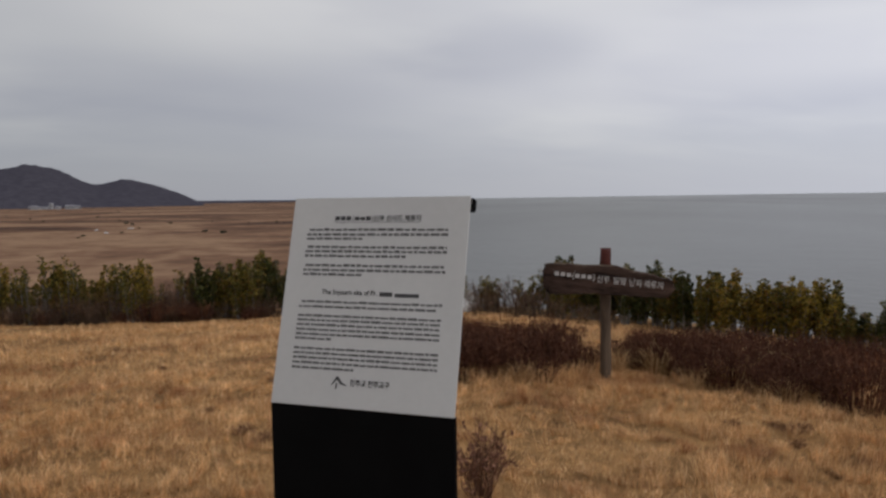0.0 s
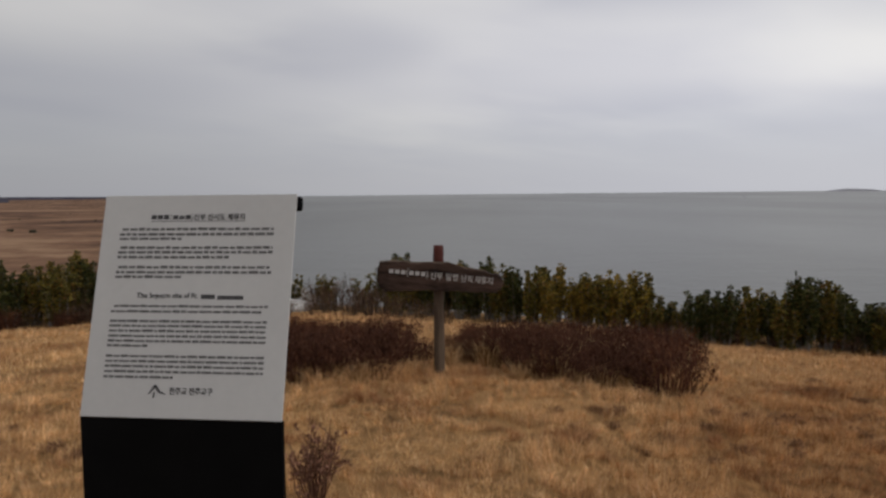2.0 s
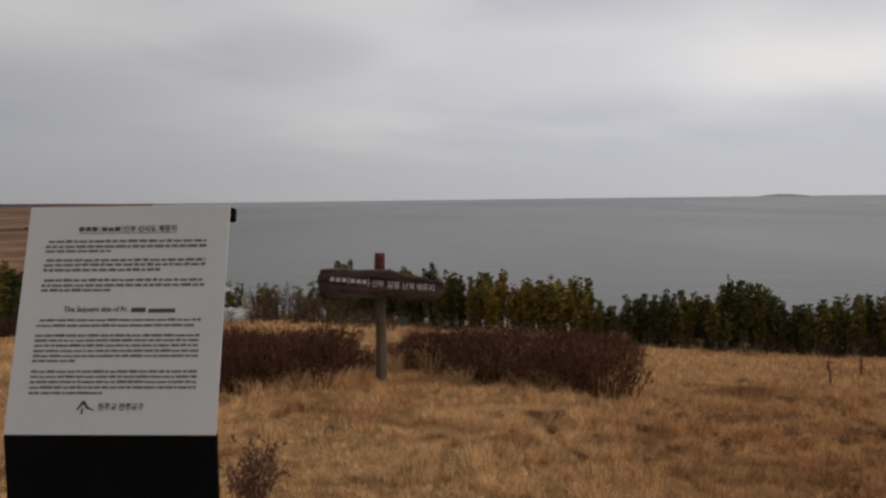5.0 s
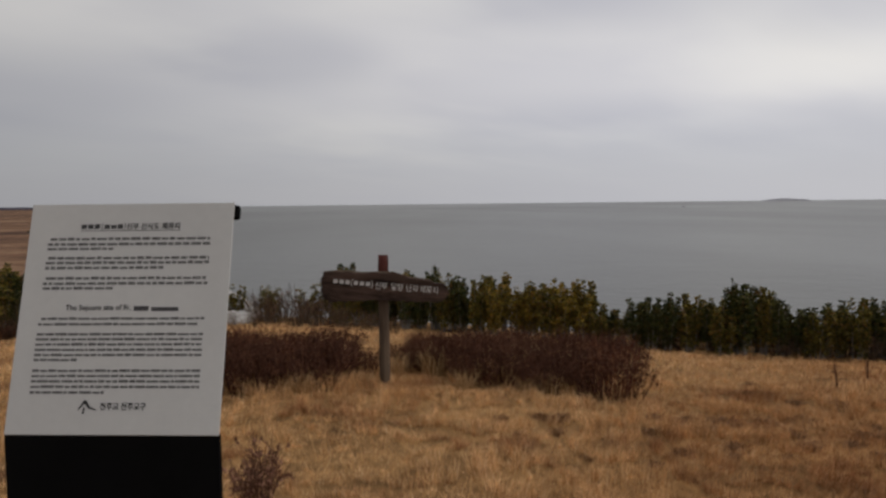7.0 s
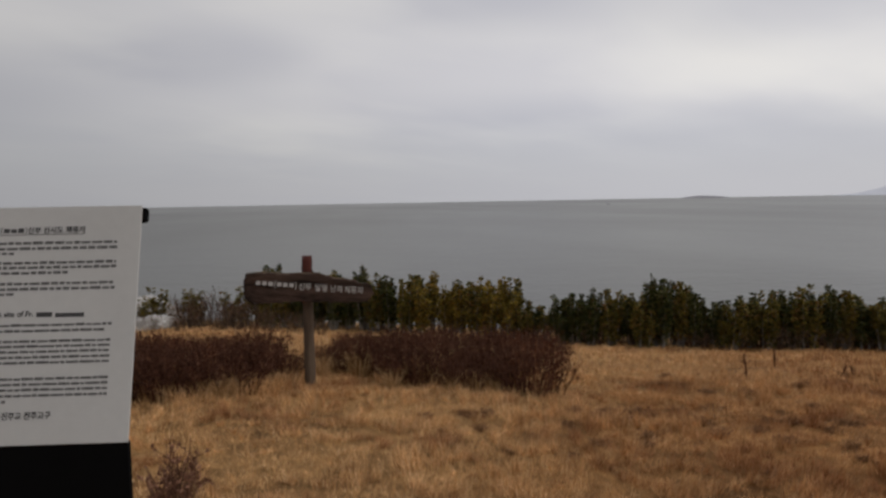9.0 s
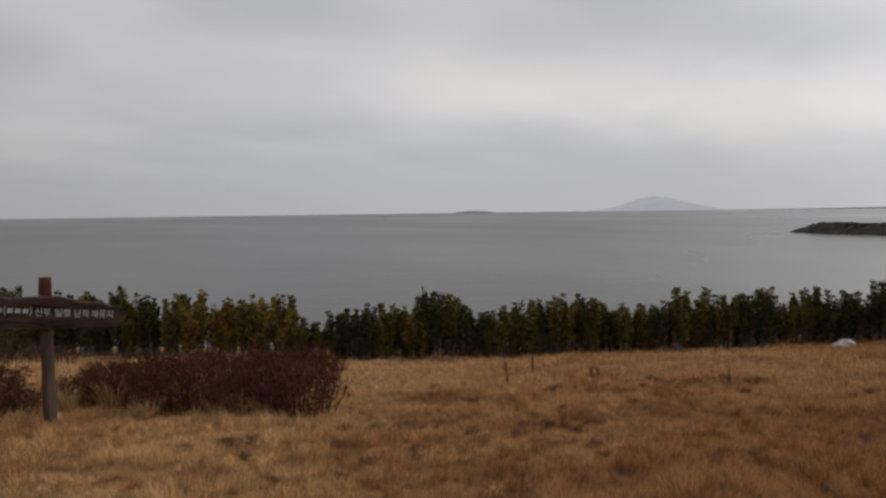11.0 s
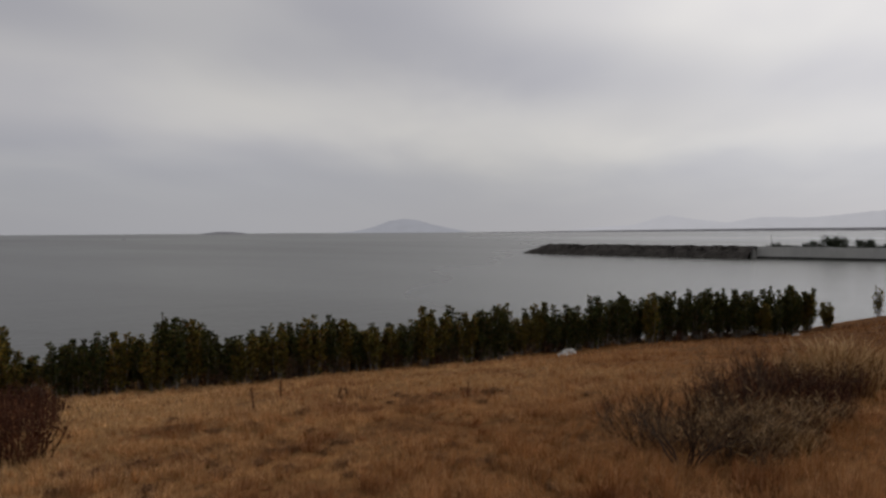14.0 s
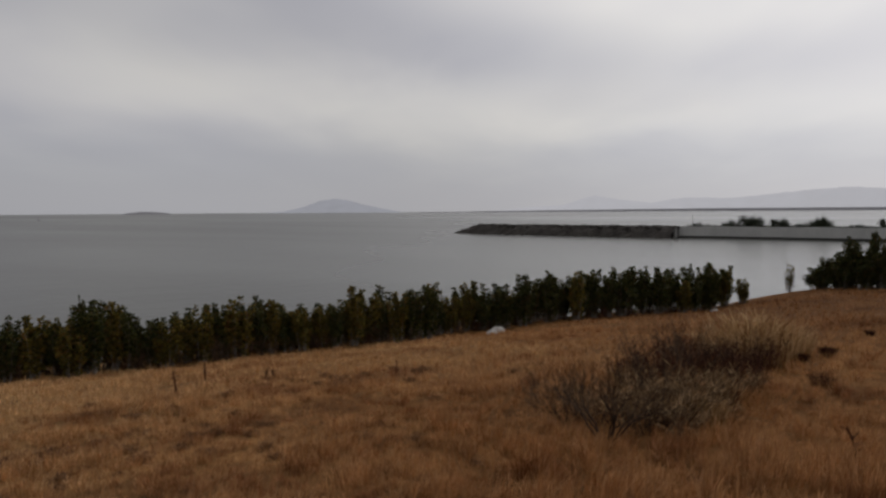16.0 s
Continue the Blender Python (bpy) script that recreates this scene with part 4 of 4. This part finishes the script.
for w, r, k in ((-78.65, 8.72, 0.75), (-76.1, 8.6, 0.4), (-81.0, 10.6, 0.5)):
    put_copy(ball, w, r, k, rng.uniform(0, 6))
put(brush("withered_weed", 302, 40, 0.14, 0.42, WEED_TWIG, WEED_LEAF, 330, 1.0, 0.25), 9.4, 3.55, "withered red-brown weed beside the stele", "weed")

for w, r, k in ((-4.0, 6.9, 0.5), (-6.5, 6.1, 0.26), (-11.0, 6.15, 0.28), (-1.2, 6.8, 0.4), (-14.5, 6.1, 0.3), (-5.0, 7.4, 0.55), (-10, 7.0, 0.55), (-13, 7.6, 0.5), (-16.5, 6.6, 0.45), (9, 7.0, 0.5), (-7.5, 6.8, 0.5), (-9.3, 6.6, 0.5), (1.5, 6.3, 0.3), (-15.6, 7.1, 0.5), (7.4, 6.15, 0.3)):
    put_copy(tuft, w, r, k, rng.uniform(0, 6))

# dark tufts of dead weed in the grass
DEAD_TWIG = varied("dead_weed_twig", [(0, (0.12, 0.06, 0.032)), (1, (0.30, 0.17, 0.085))], 0.85, 0.1)
DEAD_LEAF = varied("dead_weed_leaf", [(0, (0.11, 0.052, 0.03)), (1, (0.25, 0.13, 0.07))], 0.85, 0.1)
weed = put(brush("dead_weed", 303, 18, 0.055, 0.07, DEAD_TWIG, DEAD_LEAF, 60, 1.3), -25.5, 5.45, "small dark tuft of dead weed", "weed", "dead weeds")
for w, r, k in ((-13.2, 5.0, 1.2), (-22.9, 5.3, 1.3), (-24, 5.1, 1.0), (-30.1, 5.3, 1.2), (-12.2, 5.1, 0.8), (-28.2, 5.7, 0.9), (-33, 6.6, 1.2), (-36.5, 7.0, 1.3), (-38.2, 7.2, 1.2), (-45.5, 7.2, 1.4), (-44.3, 7.0, 1.1), (-34, 5.2, 1.1), (-36, 5.0, 1.0),
                (-31.5, 5.0, 1.2), (-40, 5.6, 0.8), (-42, 4.9, 0.7), (-48, 5.4, 0.8), (-52, 6.2, 0.9), (-26.5, 4.6, 0.8), (-20.5, 4.9, 1.0), (-18, 4.6, 0.7), (-55.5, 4.6, 0.7), (25, 6.2, 0.9), (30, 5.4, 1.0), (27.5, 4.9, 1.3), (26, 4.7, 1.0),
                (33, 7.4, 0.8), (36, 9.0, 1.0), (24.5, 8.5, 1.0), (-27.3, 7.4, 0.9), (-50, 7.8, 1.0), (-57.5, 7.5, 0.9), (-74, 4.9, 0.9), (-78, 4.8, 1.0), (-71, 4.5, 1.0)):
    put_copy(weed, w, r, k * 0.6, rng.uniform(0, 6))
for k in range(50):
    put_copy(weed, rng.gauss(-32, 16), rng.uniform(4.0, 8.0), rng.uniform(0.2, 0.5), rng.uniform(0, 6))
for w, r in ((-33.4, 7.3), (-37.8, 8.0), (-46.6, 7.5), (-31.0, 5.7), (-27.0, 5.2), (-35.5, 5.5), (-24.0, 5.0), (-48.3, 7.7), (-44.6, 7.3), (-13.0, 5.0), (-21.0, 5.5), (-29.0, 6.5), (-40.0, 5.2), (-70.6, 4.95)):
    for k in range(4):
        put_copy(weed, w + rng.gauss(0, 2.2), r + rng.gauss(0, 0.3), rng.uniform(0.3, 0.7), rng.uniform(0, 6))


def stalk(name, seed, tall, lean):
    rng = random.Random(seed)
    s = Soup()
    pts = [Vector((lean * u * u, rng.uniform(-0.006, 0.006), tall * u - 0.03)) for u in (0, 0.35, 0.7, 1.0)]
    s.tube(pts, 0.009, 0.006, 5)
    for k in range(10):
        u = rng.uniform(0.45, 1.0)
        p = Vector((lean * u * u, 0, tall * u - 0.03))
        s.tube([p, p + Vector((rng.uniform(-0.05, 0.05), rng.uniform(-0.05, 0.05), rng.uniform(0.0, 0.05)))], 0.004, 0.002, 3)
    ob = thing(name)
    part("stem", s.mesh("stem", TWIG_RED), None, ob)
    return ob


for k, (w, r, h, l) in enumerate(((-34.6, 8.5, 0.25, 0.0), (-32.85, 7.55, 0.27, -0.03), (-38.9, 8.15, 0.15, 0.03), (-39.5, 8.2, 0.13, -0.02), (-48.7, 7.37, 0.22, 0.01), (-80.8, 5.15, 0.26, -0.06))):
    put(stalk("dead_stalk", 60 + k, h, l), w, r, "upright dark dead weed stalk in the grass", "weed", "dead stalks", spin=radians(w))


def boulder(name, seed, sx, sy, sz, mat):
    bm = bmesh.new()
    bmesh.ops.create_icosphere(bm, subdivisions=4, radius=1.0)
    off = Vector((seed * 3.1, seed * 1.7, 0.3))
    for v in bm.verts:
        n = noise.fractal(v.co * 1.3 + off, 0.9, 2.1, 4) * 0.28
        v.co *= 1 + n
        v.co = Vector((v.co.x * sx, v.co.y * sy, max(v.co.z, -0.35) * sz))
    for f in bm.faces:
        f.smooth = True
    me = bpy.data.meshes.new(name)
    bm.to_mesh(me)
    bm.free()
    me.materials.append(mat)
    return new(name, me)


put(boulder("boulder", 1, 0.19, 0.15, 0.12, ROCK), -55.6, 14.0, "pale grey boulder at the foot of the hedge", "rock")
put(boulder("boulder", 2, 0.22, 0.2, 0.12, ROCK), -71.2, 18.3, "pale grey boulder at the edge of the grass", "rock", k=0.55)
put(boulder("boulder", 3, 1.0, 0.8, 0.55, ROCK), 12.7, 16.8, "large pale rock outcrop beyond the hedge gap", "rock")
put(boulder("boulder", 4, 0.46, 0.4, 0.27, ROCK), 11.3, 15.4, "pale rock beyond the hedge gap", "rock")
scrub = put(brush("bare_scrub", 305, 60, 0.3, 0.62, TWIG_GREY, DEAD_LEAF, 160), 9.6, 15.6, "pale leafless scrub in the hedge gap", "bush", "gap scrub")
for w, r, k in ((10.0, 16.6, 0.7), (8.4, 15.3, 1.1), (7.2, 15.0, 1.3), (6.0, 14.6, 1.0), (9.0, 14.0, 0.7), (4.8, 14.2, 1.1), (3.0, 13.5, 0.8), (6.6, 13.2, 0.6), (-0.5, 12.4, 0.6), (1.4, 12.8, 0.7), (11.5, 13.6, 0.6), (9.9, 12.9, 0.5)):
    put_copy(scrub, w, r, k, rng.uniform(0, 6))


# ---- breakwater, quay and trees over the bay ----
RUBBLE = mottled("dark_rubble", (0.030, 0.027, 0.025), (0.088, 0.08, 0.074), 0.25, 0.95, 0.1, 6, 0.8, 0.5)
QUAY = mottled("quay_concrete", (0.42, 0.42, 0.41), (0.60, 0.595, 0.58), 0.08, 0.9, 0.15, 10, 0.3, 0.1, (1, 1, 0.35))
TREE_LEAF = varied("far_evergreen", [(0, (0.012, 0.018, 0.012)), (0.6, (0.03, 0.04, 0.022)), (1, (0.06, 0.06, 0.035))], 0.7, 0.2)


def strip(name, line, half, tall, mat, label, category, seed=0, jag=0.5, taper=True, slope=1.6):
    """A long mound along a line of points, sloping to the water on both sides."""
    g = random.Random(seed)
    vs, fs = [], []
    pts = [Vector(q) for q in line]
    dense = []
    for a, b in zip(pts, pts[1:]):
        m = max(2, int((b - a).length / 2.5))
        dense += [a.lerp(b, k / m) for k in range(m)]
    dense.append(pts[-1])
    m = len(dense)
    for k, p in enumerate(dense):
        d = (dense[min(k + 1, m - 1)] - dense[max(k - 1, 0)]).normalized()
        s = Vector((-d.y, d.x, 0))
        f = min(1.0, 0.05 + k * 2.5 / 15.0) if taper else 1.0
        for q, z in ((-half - tall * slope, -1.5), (-half - tall * slope * 0.5, tall * 0.5), (-half, tall), (0, tall * 1.04), (half, tall), (half + tall * slope, -1.5)):
            v = p + s * q + Vector((0, 0, SEA + z * (f if z > 0 else 1)))
            vs.append(v + Vector((g.uniform(-jag, jag), g.uniform(-jag, jag), g.uniform(-jag, jag) * 0.6)))
    for k in range(m - 1):
        for j in range(5):
            a = k * 6 + j
            fs.append((a, a + 1, a + 7, a + 6))
    fs.append((5, 4, 3, 2, 1, 0))
    me = mesh_of(name, vs, fs, (mat,))
    return tagged(new(name, me), label, category, kind="structure")


TIP, JOINT, FAR = Vector((310, 241, 0)), Vector((300, 119, 0)), Vector((300, -160, 0))
strip("breakwater", [TIP, JOINT], 2.0, 4.6, RUBBLE, "dark rubble breakwater reaching into the bay", "breakwater", 1, 0.7)
strip("quay_land", [JOINT + Vector((14, 0, 0)), FAR + Vector((14, 0, 0))], 9.0, 4.2, RUBBLE, "dark filled land behind the quay wall", "quay", 2, 0.3, False, 0.6)
quay = tagged(new("quay_wall"), "pale concrete quay wall along the bay", "quay wall", kind="structure")
for k in range(28):
    a, b = JOINT.lerp(FAR, k / 28), JOINT.lerp(FAR, (k + 1) / 28)
    L = (b - a).length - 0.05
    o = part("wall_panel", box(0.9, L, 6.2, (0, 0, 0), 0.05), QUAY, quay)
    o.matrix_basis = Matrix.Translation(((a.x + b.x) / 2 + 0.5, (a.y + b.y) / 2, SEA + 1.5 + 0.05 * (k % 3))) @ Matrix.Rotation(math.atan2(-(b.x - a.x), b.y - a.y), 4, "Z")
WET = mottled("wet_weedy_concrete", (0.03, 0.03, 0.028), (0.07, 0.068, 0.062), 0.3, 0.6, 0.3, 8, 0.4, 0.1)
o = part("tide_band", box(0.3, (FAR - JOINT).length, 1.9, (0, 0, 0), 0.05), WET, quay, "dark wet band at the waterline")
o.matrix_basis = Matrix.Translation(((JOINT.x + FAR.x) / 2 - 0.05, (JOINT.y + FAR.y) / 2, SEA - 0.1))
o = part("wall_panel", box(26, 0.9, 6.2, (0, 0, 0), 0.05), QUAY, quay)
o.matrix_basis = Matrix.Translation((JOINT.x + 13.4, JOINT.y + 2.2, SEA + 1.5))
s = Soup()
g = random.Random(3)
for k in range(260):
    u = g.random()
    p = TIP.lerp(JOINT, u)
    low_ = min(1.0, 0.05 + (p - TIP).length / 15.0)
    q = p + Vector((g.uniform(-4, 3) * low_, 0, SEA + g.uniform(3.4, 4.7) * low_))
    w = g.uniform(0.35, 1.0)
    s.add([q + Vector((dx_ * w, dy_ * w, dz_ * w * 0.8)) for dx_, dy_, dz_ in ((-1, -0.6, -1), (1, -0.8, -1), (0.7, 0.9, -1), (-0.9, 0.8, -1), (-0.5, -0.4, 0.6), (0.6, -0.5, 0.4), (0.4, 0.5, 0.7), (-0.6, 0.4, 0.5))],
          [(0, 1, 5, 4), (1, 2, 6, 5), (2, 3, 7, 6), (3, 0, 4, 7), (4, 5, 6, 7)])
tagged(new("breakwater_rocks", s.mesh("breakwater_rocks", RUBBLE)), "dark angular rocks on the breakwater", "rocks", kind="stuff")


def far_tree(seed, tall, wide):
    g = random.Random(seed)
    wood, crown = Soup(), Soup()
    wood.tube([(0, 0, -0.5), (0.1, 0, tall * 0.4), (0, 0.1, tall * 0.7)], 0.22, 0.1, 6)
    tips = []
    for k in range(9):
        a = g.uniform(0, math.tau)
        p = Vector((0, 0, tall * g.uniform(0.12, 0.55)))
        e = p + Vector((math.cos(a) * wide * g.uniform(0.3, 0.5), math.sin(a) * wide * g.uniform(0.3, 0.5), tall * g.uniform(0.1, 0.35)))
        wood.tube([p, e], 0.09, 0.03, 4)
        tips.append(e)
    for k in range(900):
        c = g.choice(tips)
        p = c + Vector((g.gauss(0, wide * 0.13), g.gauss(0, wide * 0.13), g.gauss(0, tall * 0.13)))
        crown.leaf(p, rvec(g, 0.1), g.uniform(0.3, 0.7), g.uniform(0.25, 0.5), g)
    ob = thing("tree")
    part("trunk", wood.mesh("trunk", BARK), None, ob)
    part("crown", crown.mesh("crown", TREE_LEAF), None, ob)
    return ob


trees = [far_tree(70 + k, 5.4, 5.4) for k in range(3)]
SPOTS = [(-69.6, 0.55), (-71.6, 0.6), (-72.2, 0.75), (-73.0, 1.05), (-73.5, 1.05), (-75.0, 0.85), (-75.4, 0.8), (-76.3, 0.6), (-77.0, 0.7), (-77.6, 0.95), (-78.0, 0.9), (-80.0, 0.5), (-81.6, 0.85), (-83, 0.8), (-85, 1.0)]
for k, (w, size) in enumerate(SPOTS):
    r = 311 / math.cos(radians(90 + w))
    m = Matrix.Translation((-math.sin(radians(w)) * r, math.cos(radians(w)) * r, SEA + 3.1))
    if k < 3:
        ob = trees[k]
        ob.matrix_basis = m @ Matrix.Scale(size, 4)
    else:
        ob = copy_thing(trees[k % 3], m @ Matrix.Rotation(k * 1.3, 4, "Z"))
        ob.scale = (size, size, size)
    tagged(ob, "dark rounded tree on the quay", "tree", "quay trees")
for k in range(34):
    w = -69.2 - k * 0.5
    r = 307 / math.cos(radians(90 + w))
    ob = copy_thing(trees[k % 3], Matrix.Translation((-math.sin(radians(w)) * r, math.cos(radians(w)) * r, SEA + 3.9)) @ Matrix.Rotation(k * 2.1, 4, "Z"))
    ob.scale = (0.5, 0.5, 0.22 + 0.1 * ((k * 7) % 4) / 3)
    tagged(ob, "low dark shrub behind the quay wall", "shrub", "quay shrubs")
pole = thing("lamp_pole", (303, 114.5, SEA + 4.2), "thin light pole at the end of the quay", "pole")
s = Soup()
s.tube([(0, 0, -0.3), (0, 0, 5.0)], 0.14, 0.09, 6)
s.tube([(0, 0, 4.9), (-1.0, 0, 5.1)], 0.07, 0.05, 5)
part("shaft", s.mesh("shaft", QUAY), None, pole)

# ---- village, bushes and stones on the plain ----
HOUSE = mottled("pale_render", (0.20, 0.20, 0.21), (0.34, 0.335, 0.34), 0.1, 0.9, 0.1)
ROOF = mottled("grey_roof", (0.14, 0.14, 0.16), (0.26, 0.25, 0.27), 0.2, 0.9, 0.1)
for k, (w, sx, sz) in enumerate(((40.8, 9, 4), (40.3, 12, 3.5), (39.6, 5, 10), (39.2, 9, 4.5), (38.5, 14, 6), (38.0, 8, 5), (39.9, 10, 3.5), (40.6, 10, 5.5), (38.2, 12, 3.5))):
    p = spot(w, 1500)
    house = thing("house", Matrix.Translation(p) @ Matrix.Rotation(radians(w + 8 * (k % 3)), 4, "Z"), "pale distant house at the foot of the wooded hill", "house", "village houses")
    part("wall", box(sx, 9, sz + 1, (0, 0, sz / 2 - 0.5), 0.05), HOUSE, house)
    bm = bmesh.new()
    vs = [bm.verts.new(q) for q in ((-sx / 2 - 0.5, -5.2, sz), (sx / 2 + 0.5, -5.2, sz), (sx / 2 + 0.5, 5.2, sz), (-sx / 2 - 0.5, 5.2, sz), (-sx / 2, 0, sz + 1.8), (sx / 2, 0, sz + 1.8))]
    for q in ((0, 1, 5, 4), (2, 3, 4, 5), (0, 4, 3), (1, 2, 5), (3, 2, 1, 0)):
        bm.faces.new([vs[i] for i in q])
    part("roof", bm, ROOF, house)
    for j in range(2):
        o = part("window", box(1.4, 0.12, 1.5, (0, 0, 0)), BLACK, house)
        o.matrix_basis = pose(-sx / 4 + j * sx / 2, -4.52, sz * 0.55)
for w, r in ((36.9, 330), (36.3, 300), (34.8, 340), (34.6, 338)):
    put(boulder("pale_stone", int(r), 0.8, 0.6, 0.5, ROCK), w, r, "small pale heap on the reed plain", "stone", "pale heaps")
clump = far_tree(90, 3.2, 5.0)
put(clump, 35.0, 420, "dark scrub bush on the reed plain", "bush", "plain bushes", k=0.4)
g = random.Random(17)
for k in range(46):
    put_copy(clump, g.uniform(18, 50), g.choice([g.uniform(250, 420), g.uniform(380, 900)]), g.uniform(0.10, 0.36), g.uniform(0, 6))

# small fishing boat far out
boat = thing("boat", Matrix.Translation((-math.sin(radians(-22.4)) * 1300, math.cos(radians(-22.4)) * 1300, SEA)) @ Matrix.Scale(0.5, 4), "tiny dark fishing boat far out at sea", "boat")
bm = box(11, 3.0, 1.5, (0, 0, 0.5), 0.3)
for v in bm.verts:
    if v.co.x > 4:
        v.co.y *= 0.3
        v.co.z += 0.4
# hull and cabin borrow the seawall's glow, painted haze
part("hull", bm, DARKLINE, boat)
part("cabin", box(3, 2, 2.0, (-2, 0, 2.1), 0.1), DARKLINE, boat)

# straw that grows through the red-brown bushes
for w, r, k in ((-6.6, 6.25, 0.36), (-13.2, 6.05, 0.36), (6.0, 6.0, 0.34)):
    put_copy(tuft, w, r, k, g.uniform(0, 6))

# dry undergrowth at the foot of the hedge over the plain
for k in range(56):
    w = g.uniform(20, 45.5)
    put_copy(scrub if k % 3 else redbush, w, float(edge(w)) + g.uniform(0.0, 0.45), g.uniform(0.5, 1.2), g.uniform(0, 6))
for k in range(7):
    put_copy(scrub if k % 2 else redbush, g.uniform(31.2, 33.2), float(edge(32)) + g.uniform(0.1, 0.6), g.uniform(0.9, 1.4), g.uniform(0, 6))
stake = stalk("leaning_stake", 77, 0.95, 0.2)
put(stake, 31.6, float(edge(31.6)) + 0.1, "thin dark stake leaning in the hedge gap", "stake", spin=radians(31.6))

# low dry scrub between the stems at the foot of the seaward hedge
for k in range(70):
    w = -19.5 - 50 * (k + g.random()) / 70
    put_copy(redbush if k % 4 == 0 else scrub, w, float(edge(w)) + g.uniform(0.35, 0.7), g.uniform(0.4, 0.75), g.uniform(0, 6))
